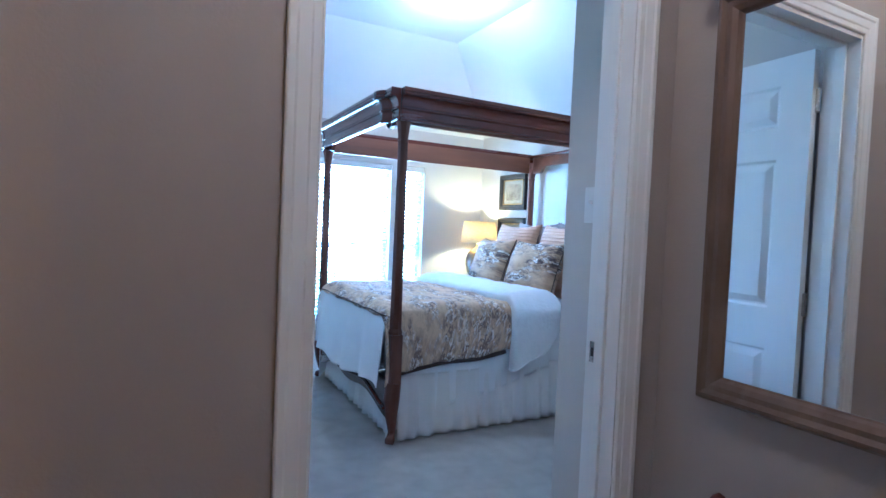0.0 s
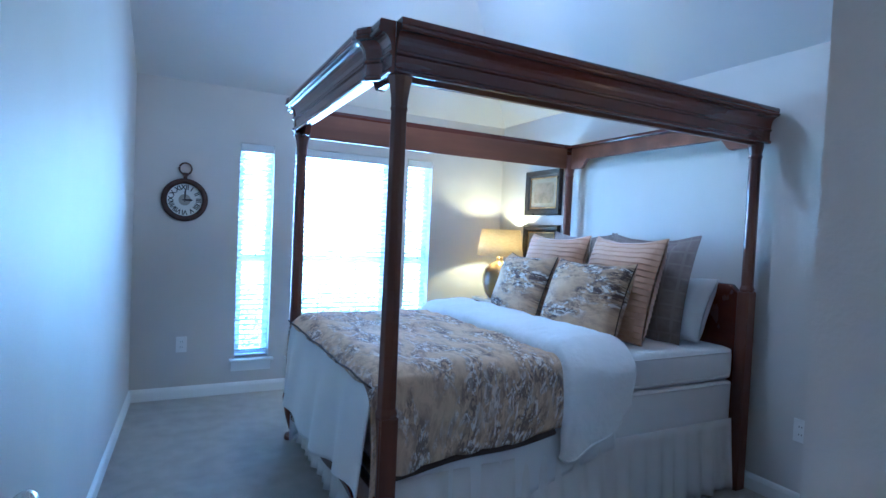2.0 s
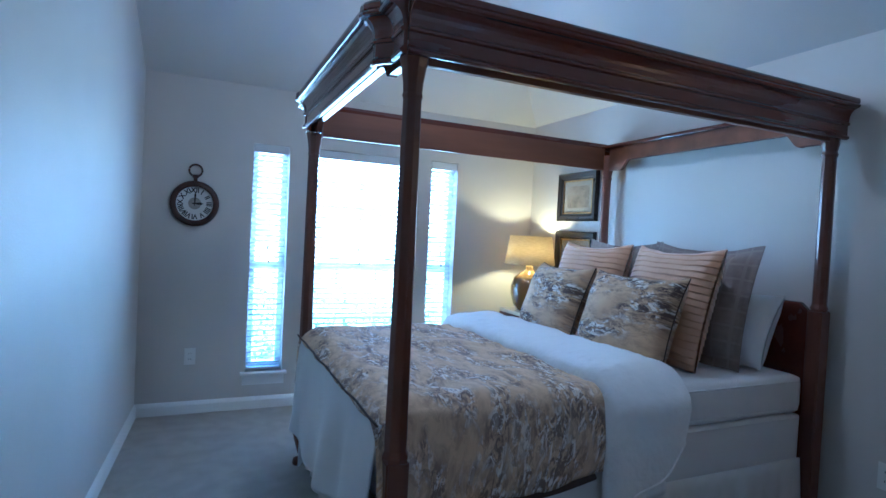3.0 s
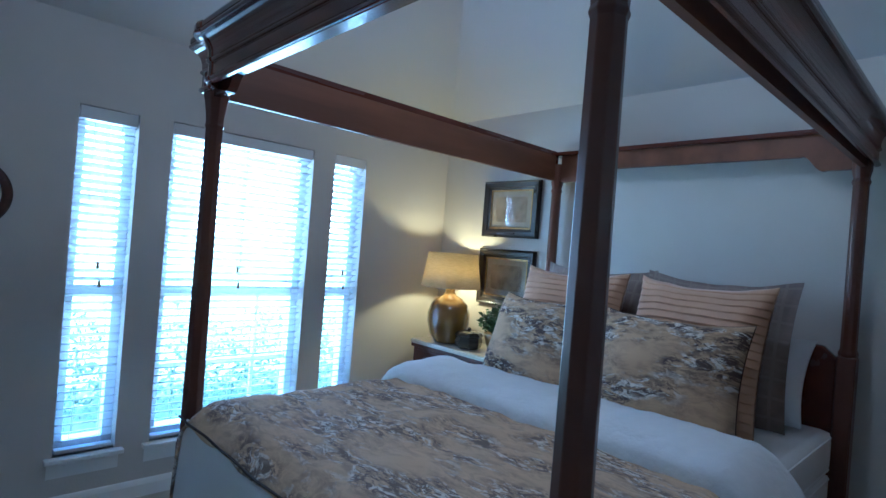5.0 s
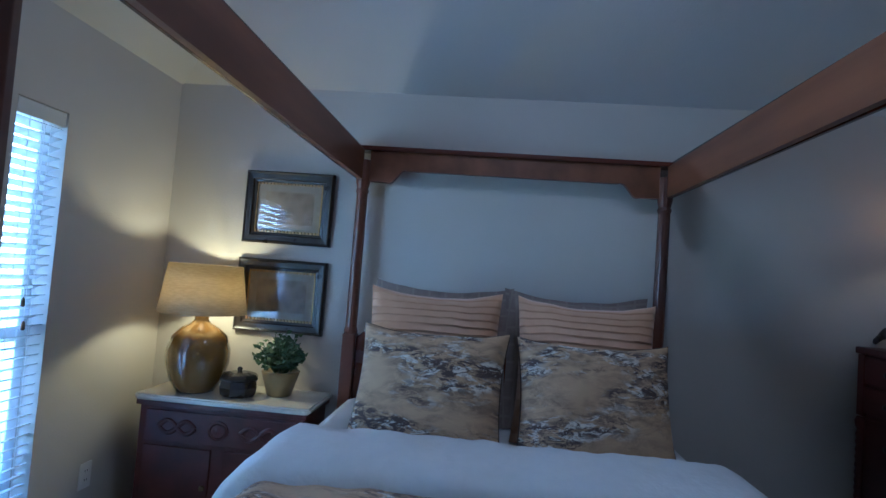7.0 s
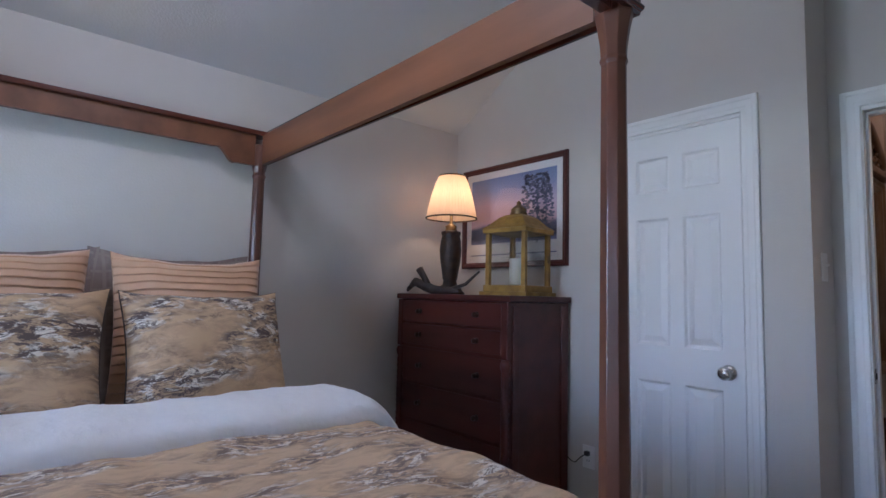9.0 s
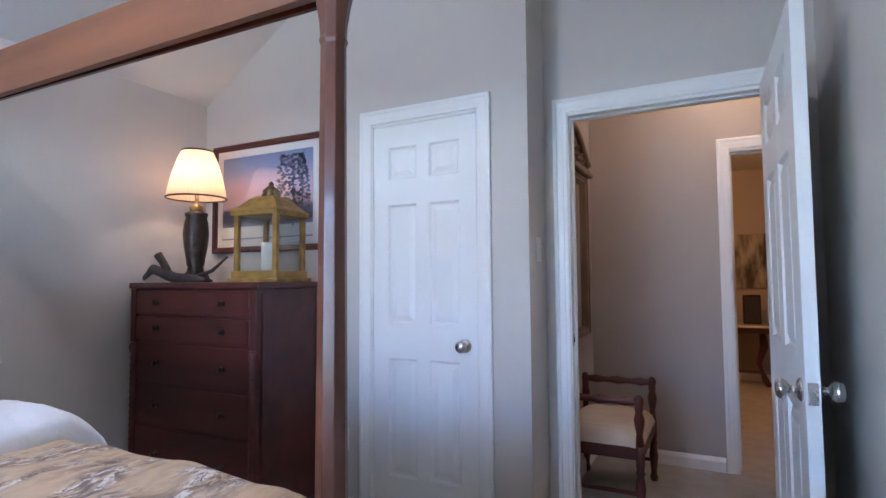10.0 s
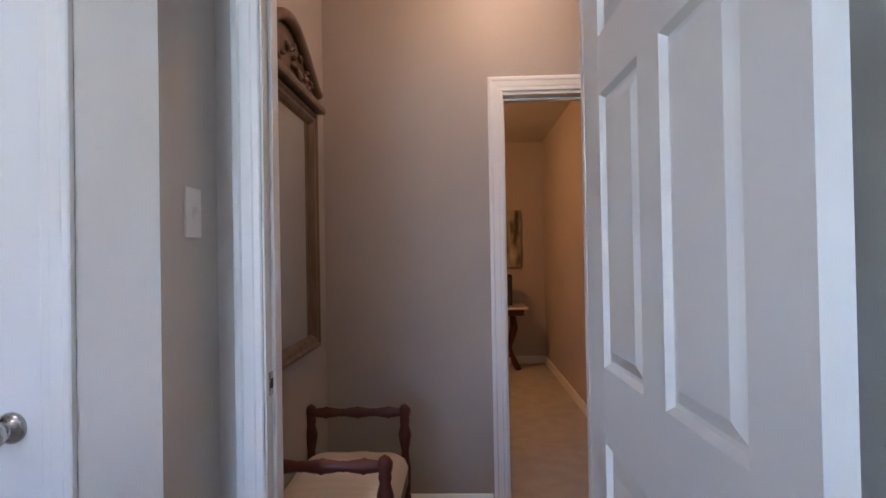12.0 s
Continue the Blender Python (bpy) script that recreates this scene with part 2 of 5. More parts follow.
VINYL = material("window_vinyl", (0.78, 0.78, 0.77), 0.4, 0, (0.72, 0.72, 0.71), 10, 0.3)
GLASS = clear_glass("pane_glass")
LANTERN_GLASS = clear_glass("lantern_glass", (0.93, 0.94, 0.93))
MIRROR = material("mirror_silver", (0.86, 0.87, 0.86), 0.015, 1.0)
GRASS = material("lawn", (0.07, 0.10, 0.035), 0.95, 0, (0.12, 0.13, 0.06), 3, 0.8, 0.8, 60)
HEDGE = material("hedge_leaf", (0.04, 0.075, 0.03), 0.6, 0, (0.09, 0.13, 0.055), 6, 0.8)
BRICKWALL = material("neighbour_wall", (0.42, 0.36, 0.30), 0.85, 0, (0.33, 0.27, 0.22), 5, 0.7, 0.4, 30)
ROOF = material("neighbour_roof", (0.16, 0.145, 0.13), 0.9, 0, (0.10, 0.09, 0.085), 12, 0.7, 0.4, 40)
CEILGLASS = lit("lit_glass_dome", (1.0, 0.90, 0.78), 0.25)

# ---- mesh helpers ----
PLACE = None


def part(name, bm, mat, parent=None, label="", smooth=False):
    """Links a bmesh as one mesh object under a thing or a part."""
    me = bpy.data.meshes.new(name)
    if PLACE:
        bm.transform(PLACE)
    bm.normal_update()
    bm.to_mesh(me)
    bm.free()
    me.materials.append(mat)
    if smooth:
        me.shade_smooth()
    ob = new(name, me)
    if parent:
        ob.parent = parent
    if label:
        ob["label"] = label
    return ob


def thing(name, label, category, at=(0, 0, 0), turn=0, group="", kind=""):
    ob = new(name)
    ob.empty_display_size = 0.1
    ob.matrix_world = pose(*at, 0, 0, turn)
    return tagged(ob, label, category, group, kind)


def box(x0, x1, y0, y1, z0, z1, bevel=0.0, bm=None):
    own = bmesh.new()
    vs = [own.verts.new((x, y, z)) for x in (x0, x1) for y in (y0, y1) for z in (z0, z1)]
    for f in ((0, 1, 3, 2), (4, 6, 7, 5), (0, 4, 5, 1), (2, 3, 7, 6), (0, 2, 6, 4), (1, 5, 7, 3)):
        own.faces.new([vs[i] for i in f])
    if bevel:
        bmesh.ops.bevel(own, geom=own.edges[:], offset=bevel, segments=2, affect="EDGES", profile=0.6)
    bmesh.ops.recalc_face_normals(own, faces=own.faces[:])
    return join(bm, own)


def join(bm, own, m=None):
    """Adds own to bm, or gives own back where bm is None."""
    if m is not None:
        own.transform(m)
    if bm is None:
        return own
    me = bpy.data.meshes.new("tmp")
    own.to_mesh(me)
    own.free()
    bm.from_mesh(me)
    bpy.data.meshes.remove(me)
    return bm


def lathe(profile, segs=28, at=(0, 0, 0), bm=None, squash=(1, 1), capped=True):
    """Turned shape from rows of radius and height."""
    own = bmesh.new()
    rings = []
    for r, z in profile:
        if r < 1e-5:
            rings.append([own.verts.new((at[0], at[1], at[2] + z))])
        else:
            rings.append([own.verts.new((at[0] + squash[0] * r * math.cos(2 * math.pi * i / segs), at[1] + squash[1] * r * math.sin(2 * math.pi * i / segs), at[2] + z)) for i in range(segs)])
    for a, b in zip(rings, rings[1:]):
        for i in range(segs):
            j = (i + 1) % segs
            if len(a) == 1 and len(b) > 1:
                own.faces.new((a[0], b[j], b[i]))
            elif len(b) == 1 and len(a) > 1:
                own.faces.new((a[i], a[j], b[0]))
            elif len(a) > 1:
                own.faces.new((a[i], a[j], b[j], b[i]))
    for ring, flip in ((rings[0], True), (rings[-1], False)):
        if capped and len(ring) > 1:
            own.faces.new(ring[::-1] if flip else ring)
    bmesh.ops.recalc_face_normals(own, faces=own.faces[:])
    return join(bm, own)


def tube(points, radii, segs=10, bm=None):
    """Round bar along points, with a radius at each."""
    own = bmesh.new()
    pts = [Vector(p) for p in points]
    rings = []
    for i, p in enumerate(pts):
        d = (pts[min(i + 1, len(pts) - 1)] - pts[max(i - 1, 0)]).normalized()
        a = d.orthogonal().normalized() if abs(d.z) > 0.95 else d.cross(Vector((0, 0, 1))).normalized()
        c = d.cross(a)
        r = radii[i] if isinstance(radii, (list, tuple)) else radii
        rings.append([own.verts.new(p + r * (math.cos(2 * math.pi * k / segs) * a + math.sin(2 * math.pi * k / segs) * c)) for k in range(segs)])
    for a, b in zip(rings, rings[1:]):
        for i in range(segs):
            own.faces.new((a[i], a[(i + 1) % segs], b[(i + 1) % segs], b[i]))
    own.faces.new(rings[0][::-1])
    own.faces.new(rings[-1])
    bmesh.ops.recalc_face_normals(own, faces=own.faces[:])
    return join(bm, own)


def sheet(f, nu, nv, thick=0.0, uv=None, bm=None):
    """Surface f(u, v), u and v from 0 to 1, with uv in metres where given."""
    own = bmesh.new()
    g = [[own.verts.new(f(i / nu, j / nv)) for j in range(nv + 1)] for i in range(nu + 1)]
    lay = own.loops.layers.uv.new("uv") if uv else None
    for i in range(nu):
        for j in range(nv):
            fc = own.faces.new((g[i][j], g[i + 1][j], g[i + 1][j + 1], g[i][j + 1]))
            if uv:
                for lp, (a, b) in zip(fc.loops, ((i, j), (i + 1, j), (i + 1, j + 1), (i, j + 1))):
                    lp[lay].uv = uv(a / nu, b / nv)
    if thick:
        bmesh.ops.recalc_face_normals(own, faces=own.faces[:])
        bmesh.ops.solidify(own, geom=own.faces[:], thickness=thick)
    return join(bm, own)


def prism(outline, axis, a, b, bm=None):
    """A flat outline pushed from a to b along an axis; outline in the two other axes, in order."""
    own = bmesh.new()

    def put(p, k):
        return {"x": (k, p[0], p[1]), "y": (p[0], k, p[1]), "z": (p[0], p[1], k)}[axis]

    lo = [own.verts.new(put(p, a)) for p in outline]
    hi = [own.verts.new(put(p, b)) for p in outline]
    n = len(outline)
    own.faces.new(lo)
    own.faces.new(hi[::-1])
    for i in range(n):
        own.faces.new((lo[i], hi[i], hi[(i + 1) % n], lo[(i + 1) % n]))
    bmesh.ops.recalc_face_normals(own, faces=own.faces[:])
    return join(bm, own)


def sweep(path, profile, bm=None):
    """Moulding: profile rows of (outward, up) carried along plan points (x, y), outward to the right of the way."""
    own = bmesh.new()
    rows = []
    pts = [Vector(p) for p in path]
    for i, p in enumerate(pts):
        a = (p - pts[i - 1]).normalized() if i else (pts[1] - p).normalized()
        b = (pts[i + 1] - p).normalized() if i < len(pts) - 1 else a
        na, nb = Vector((a.y, -a.x)), Vector((b.y, -b.x))
        n = (na + nb).normalized()
        n = n / max(n.dot(na), 0.3)
        rows.append([own.verts.new((p.x + n.x * o, p.y + n.y * o, z)) for o, z in profile])
    k = len(profile)
    for a, b in zip(rows, rows[1:]):
        for i in range(k):
            own.faces.new((a[i], b[i], b[(i + 1) % k], a[(i + 1) % k]))
    own.faces.new(rows[0])
    own.faces.new(rows[-1][::-1])
    bmesh.ops.recalc_face_normals(own, faces=own.faces[:])
    return join(bm, own)


def wall(name, axis, a, b, lo, hi, z0, z1, holes, mat, label):
    """Wall slab along an axis from lo to hi, between a and b across, with rectangular holes (lo, hi, z0, z1)."""
    own = bmesh.new()
    ss = sorted({lo, hi, *[h[0] for h in holes], *[h[1] for h in holes]})
    zs = sorted({z0, z1, *[h[2] for h in holes], *[h[3] for h in holes]})

    def solid(i, j):
        if not (0 <= i < len(ss) - 1 and 0 <= j < len(zs) - 1):
            return False
        s, z = (ss[i] + ss[i + 1]) / 2, (zs[j] + zs[j + 1]) / 2
        return not any(h[0] < s < h[1] and h[2] < z < h[3] for h in holes)

    def quad(*pts):
        own.faces.new([own.verts.new((s, t, z) if axis == "x" else (t, s, z)) for s, t, z in pts])

    for i in range(len(ss) - 1):
        for j in range(len(zs) - 1):
            if not solid(i, j):
                continue
            s0, s1, c0, c1 = ss[i], ss[i + 1], zs[j], zs[j + 1]
            for t in (a, b):
                quad((s0, t, c0), (s1, t, c0), (s1, t, c1), (s0, t, c1))
            if not solid(i - 1, j):
                quad((s0, a, c0), (s0, b, c0), (s0, b, c1), (s0, a, c1))
            if not solid(i + 1, j):
                quad((s1, a, c0), (s1, b, c0), (s1, b, c1), (s1, a, c1))
            if not solid(i, j - 1):
                quad((s0, a, c0), (s1, a, c0), (s1, b, c0), (s0, b, c0))
            if not solid(i, j + 1):
                quad((s0, a, c1), (s1, a, c1), (s1, b, c1), (s0, b, c1))
    bmesh.ops.remove_doubles(own, verts=own.verts[:], dist=1e-5)
    bmesh.ops.recalc_face_normals(own, faces=own.faces[:])
    return tagged(part(name, own, mat), label, "wall", kind="structure")


def soften(ob, width=0.003):
    md = ob.modifiers.new("edge", "BEVEL")
    md.width, md.segments, md.limit_method = width, 2, "ANGLE"
    return ob

# ---- structure ----
XE, YN, EAVE, TOP = 5.372, 7.80, 2.33, 2.95
YC, YD, YH = 3.80, 3.535, 3.415          # closet wall, door wall, its hall side
XS = 3.252                               # end of the closet wall
HX, HY = 3.295, 2.265                      # hall's east wall, hall's south wall
DOOR = (2.287, 3.135, 2.030)             # bedroom doorway
FAR = (1.700, 2.416, 2.035)              # doorway to the study
CLOS = (3.503, 4.105, 2.032)              # closet doorway
WINDOWS = ((3.002, 3.256, 1.925), (3.412, 4.232, 1.930), (4.385, 4.625, 1.935))
SILL = 0.272


def west_x(y):
    return 2.305 + (y - 7.80) * 0.045


tagged(part("floor", box(0.5, 6.0, -1.45, 7.95, -0.15, 0.0), CARPET), "beige cut-pile carpet, wall to wall", "floor", kind="structure")
wall("wall_north", "x", YN, YN + 0.16, 1.9, 5.7, 0, 2.6, [(a, b, SILL, t) for a, b, t in WINDOWS], WALL, "beige painted wall with three tall windows")
wall("wall_east", "y", XE, XE + 0.15, 3.0, YN, 0, 2.6, [], WALL, "beige painted wall behind the bed's headboard")
wall("wall_closet", "x", YC - 0.11, YC, XS, XE, 0, TOP + 0.1, [(CLOS[0], CLOS[1], 0, CLOS[2])], WALL, "beige painted wall with the closet door")
part("wall_closet_back", box(3.40, 5.5, 3.10, 3.15, 0, 3.1), WALL)["kind"] = "structure"
wall("wall_return", "y", XS, XS + 0.11, YD, YC - 0.11, 0, TOP + 0.1, [], WALL, "short beige return wall beside the bedroom door")
bm = bmesh.new()
wv = [bm.verts.new((x, y, z)) for z in (0, TOP + 0.1) for x, y in ((west_x(YD), YD), (west_x(YN), YN), (west_x(YN) - 0.15, YN), (west_x(YD) - 0.15, YD))]
for f in ((0, 1, 2, 3), (7, 6, 5, 4), (0, 4, 5, 1), (1, 5, 6, 2), (2, 6, 7, 3), (3, 7, 4, 0)):
    bm.faces.new([wv[i] for i in f])
bmesh.ops.recalc_face_normals(bm, faces=bm.faces[:])
tagged(part("wall_west", bm, WALL), "plain beige painted wall", "wall", kind="structure")
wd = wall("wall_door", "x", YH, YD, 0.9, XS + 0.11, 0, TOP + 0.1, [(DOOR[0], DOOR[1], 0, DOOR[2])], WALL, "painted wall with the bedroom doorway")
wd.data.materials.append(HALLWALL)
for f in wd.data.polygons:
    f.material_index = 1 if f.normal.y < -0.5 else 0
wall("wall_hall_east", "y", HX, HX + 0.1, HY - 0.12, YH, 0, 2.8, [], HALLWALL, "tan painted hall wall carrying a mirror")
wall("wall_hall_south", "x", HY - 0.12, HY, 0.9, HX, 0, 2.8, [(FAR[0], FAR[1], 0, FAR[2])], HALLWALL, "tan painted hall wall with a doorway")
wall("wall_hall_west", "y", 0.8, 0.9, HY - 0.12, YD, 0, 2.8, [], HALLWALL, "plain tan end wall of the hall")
wall("wall_study_south", "x", -1.35, -1.25, 1.5, 5.0, 0, 2.6, [], HALLWALL, "tan painted study wall")
wall("wall_study_west", "y", 1.59, 1.69, -1.25, HY - 0.12, 0, 2.6, [], HALLWALL, "tan painted study wall beside the doorway")
wall("wall_study_east", "y", 4.5, 4.6, -1.25, HY - 0.12, 0, 2.6, [], HALLWALL, "plain tan study wall")
wall("wall_study_north", "x", HY - 0.12, HY, HX + 0.1, 4.7, 0, 2.8, [], HALLWALL, "plain tan study wall")
tagged(part("ceiling_hall", box(0.8, HX + 0.1, HY - 0.12, YH, 2.75, 2.85), CEIL), "white hall ceiling", "ceiling", kind="structure")
tagged(part("ceiling_study", box(1.5, 4.6, -1.35, HY - 0.12, 2.5, 2.6), CEIL), "white study ceiling", "ceiling", kind="structure")

# bedroom ceiling: a flat middle with slopes down to the window wall and the bed wall
FX, FY = 4.385, 6.73                    # edges of the flat middle
bm = bmesh.new()
ks, kn = (TOP - EAVE) / (XE - FX), (TOP - EAVE) / (YN - FY)
ex, ey = XE + 0.14, YN + 0.14
outer = [(1.8, 3.0, TOP), (FX, 3.0, TOP), (FX, FY, TOP), (1.8, FY, TOP), (ex, 3.0, EAVE - 0.14 * ks), (ex, ey, EAVE - 0.14 * (ks + kn) / 2), (1.8, ey, EAVE - 0.14 * kn)]
for up in (0, 0.09):
    cv = [bm.verts.new((x, y, z + up)) for x, y, z in outer]
    for f in ((0, 1, 2, 3), (1, 4, 5, 2), (3, 2, 5, 6)):
        bm.faces.new([cv[i] for i in (f if up else f[::-1])])
tagged(part("ceiling", bm, CEIL), "white vaulted ceiling with two sloping sides", "ceiling", kind="structure")

# baseboards
BASE = [(0, 0.0), (0.014, 0.0), (0.014, 0.062), (0.010, 0.074), (0.006, 0.082), (0, 0.088)]


def baseboard(name, *pts):
    tagged(part(name, sweep(pts, BASE), TRIM), "white painted wooden baseboard", "baseboard", kind="structure")


baseboard("baseboard_west", (west_x(YD + 0.03) + 0.001, YD + 0.03), (west_x(YN) + 0.001, YN - 0.001), (XE - 0.001, YN - 0.001), (XE - 0.001, YC + 0.001), (CLOS[1] + 0.075, YC + 0.001))
baseboard("baseboard_closet", (CLOS[0] - 0.075, YC + 0.001), (XS - 0.001, YC + 0.001), (XS - 0.001, YD + 0.02))
baseboard("baseboard_hall", (DOOR[1] + 0.075, YH - 0.001), (HX - 0.001, YH - 0.001), (HX - 0.001, HY + 0.001), (FAR[1] + 0.075, HY + 0.001))
baseboard("baseboard_hall_door", (0.92, YH - 0.001), (DOOR[0] - 0.075, YH - 0.001))
tagged(part("baseboard_study", box(1.69, 4.49, -1.25, -1.236, 0, 0.088, 0.004), TRIM), "white painted wooden baseboard", "baseboard", kind="structure")
tagged(part("baseboard_study_side", box(1.69, 1.704, -1.236, 2.10, 0, 0.088, 0.004), TRIM), "white painted wooden baseboard", "baseboard", kind="structure")

CASE = ((0.0, 0.0), (0.070, 0.0), (0.070, 0.014), (0.066, 0.0165), (0.054, 0.017), (0.048, 0.0135), (0.024, 0.0115), (0.019, 0.0095), (0.004, 0.009), (0.0, 0.006))


def casing(name, lo, hi, top, face, side, label):
    """Moulded surround on one face of a wall along x; side is the way it stands out, +1 or -1."""
    own = bmesh.new()
    prof = [(w, d) for w, d in CASE]
    for w0, way, edge in ((lo, -1, 0), (hi, 1, 0)):
        rows = []
        for z, mit in ((0.0, 0), (top, 1)):
            rows.append([own.verts.new((w0 + way * w, face + side * d, z + mit * w)) for w, d in prof])
        n = len(prof)
        for i in range(n):
            own.faces.new((rows[0][i], rows[0][(i + 1) % n], rows[1][(i + 1) % n], rows[1][i]))
        own.faces.new(rows[0])
    rows = [[own.verts.new((w0 + way * w, face + side * d, top + w)) for w, d in prof] for w0, way in ((lo, -1), (hi, 1))]
    n = len(prof)
    for i in range(n):
        own.faces.new((rows[0][i], rows[0][(i + 1) % n], rows[1][(i + 1) % n], rows[1][i]))
    bmesh.ops.recalc_face_normals(own, faces=own.faces[:])
    return tagged(part(name, own, TRIM), label, "door casing", kind="structure")


def jamb(name, lo, hi, top, y0, y1, stop_y):
    j = thing(name, "white painted door jamb with a stop", "door jamb", kind="structure")
    for x0, x1, sx0, sx1 in ((lo - 0.012, lo + 0.005, lo + 0.005, lo + 0.016), (hi - 0.005, hi + 0.012, hi - 0.016, hi - 0.005)):
        part("side_jamb", box(x0, x1, y0, y1, 0, top, 0.001), TRIM, j)
        part("door_stop", box(sx0, sx1, stop_y, stop_y + 0.034, 0, top - 0.016, 0.002), TRIM, j)
    part("head_jamb", box(lo + 0.005, hi - 0.005, y0, y1, top - 0.016, top + 0.001, 0.001), TRIM, j)
    part("door_stop", box(lo + 0.016, hi - 0.016, stop_y, stop_y + 0.034, top - 0.027, top - 0.016, 0.002), TRIM, j)
    return j


casing("door_casing_room", DOOR[0], DOOR[1], DOOR[2], YD + 0.001, 1, "white moulded casing round the bedroom doorway")
casing("door_casing_hall", DOOR[0], DOOR[1], DOOR[2], YH - 0.001, -1, "white moulded casing on the hall side of the doorway")
casing("door_casing_closet", CLOS[0], CLOS[1], CLOS[2], YC + 0.001, 1, "white moulded casing round the closet door")
casing("door_casing_study", FAR[0], FAR[1], FAR[2], HY + 0.001, 1, "white moulded casing round the study doorway")
jamb("door_jamb_bedroom", *DOOR, YH - 0.001, YD + 0.001, YD - 0.075)
jamb("door_jamb_closet", *CLOS, YC - 0.111, YC + 0.001, YC - 0.075)
jamb("door_jamb_study", *FAR, HY - 0.121, HY + 0.001, HY - 0.1)
sp = thing("strike_plate", "brushed nickel strike plate let into the door jamb", "strike plate", (DOOR[1] - 0.005, YD - 0.03, 0.92))
part("plate", box(-0.003, 0.0, -0.014, 0.014, -0.03, 0.03, 0.001), NICKEL, sp)
part("latch_hole", box(-0.0045, -0.003, -0.007, 0.007, -0.012, 0.012), DARK, sp, "dark latch hole")


def panel_door(name, label, width, height, hinge_left):
    """Six-panel door in its own frame: x along the leaf from the hinge, y across, z up."""
    d = thing(name, label, "door", kind="structure")
    t, h = 0.035, height
    xs = ((0.11 * width / 0.76 + 0.005, 0.335 / 0.76 * width), (0.425 / 0.76 * width, width - 0.11 * width / 0.76 - 0.005))
    zs = ((0.235, 0.82), (0.99, 1.60), (1.73, 1.90))
    core = box(0.001, width - 0.001, -t / 2 + 0.0125, t / 2 - 0.0125, 0.011, h - 0.001)
    cuts_x = [0, xs[0][0], xs[0][1], xs[1][0], xs[1][1], width]
    cuts_z = [0.01, zs[0][0], zs[0][1], zs[1][0], zs[1][1], zs[2][0], zs[2][1], h]
    for a, b in ((0, 1), (2, 3), (4, 5)):
        box(cuts_x[a], cuts_x[b], -t / 2, t / 2, 0.01, h, 0, core)
    for a, b in ((0, 1), (2, 3), (4, 5), (6, 7)):
        for x0, x1 in xs:
            box(x0, x1, -t / 2 + 0.0002, t / 2 - 0.0002, cuts_z[a], cuts_z[b], 0, core)
    part("leaf", core, DOORPAINT, d)
    for z0, z1 in zs:
        for x0, x1 in xs:
            own = bmesh.new()
            for s in (-1, 1):
                lo_y, hi_y = s * (t / 2 - 0.0118), s * (t / 2 - 0.002)
                ring = [[own.verts.new((x, y, z)) for x, z in ((x0 + k, z0 + k), (x1 - k, z0 + k), (x1 - k, z1 - k), (x0 + k, z1 - k))] for k, y in ((0.0, s * (t / 2 - 0.0005)), (0.010, lo_y), (0.018, lo_y), (0.044, hi_y))]
                for a, b in zip(ring, ring[1:]):
                    for i in range(4):
                        own.faces.new((a[i], a[(i + 1) % 4], b[(i + 1) % 4], b[i]))
                own.faces.new(ring[-1])
            own.normal_update()
            bmesh.ops.reverse_faces(own, faces=[f for f in own.faces if f.normal.y * (1 if f.calc_center_median().y > 0 else -1) < 0])
            part("door_panel", own, DOORPAINT, d)
    for z in (0.2, 1.02, 1.82):
        own = tube([(-0.004, t / 2 + 0.004, z - 0.045), (-0.004, t / 2 + 0.004, z + 0.045)], 0.006, 8)
        box(-0.020, -0.0005, 0.002, 0.005, z - 0.045, z + 0.045, 0, own)
        part("hinge", own, NICKEL, d, "nickel hinge with its leaf and knuckle")
    for s in (-1, 1):
        own = lathe([(0.033, 0), (0.033, 0.004), (0.026, 0.009), (0.011, 0.012), (0.011, 0.028), (0.020, 0.034), (0.028, 0.044), (0.029, 0.054), (0.022, 0.063), (0, 0.066)], 20)
        own.transform(Matrix.Translation((width - 0.065, s * t / 2, 0.900)) @ Matrix.Rotation(radians(-90 * s), 4, "X"))
        part("door_knob", own, NICKEL, d, "brushed nickel door knob", True)
    part("latch_plate", box(width - 0.0005, width + 0.0015, -0.0125, 0.0125, 0.870, 0.930, 0.0005), NICKEL, d, "nickel latch plate")
    return d


door = panel_door("door_1", "white six-panel bedroom door standing open", DOOR[1] - DOOR[0] - 0.020, 2.015, True)
door.matrix_world = pose(DOOR[0] + 0.012, YD + 0.012, 0, 0, 0, 91.6) @ Matrix.Translation((0.012, 0.0, 0))
closet = panel_door("door_2", "white six-panel closet door, closed", CLOS[1] - CLOS[0] - 0.016, 2.015, True)
closet.matrix_world = pose(CLOS[1] - 0.008, YC - 0.021, 0, 0, 0, 180)


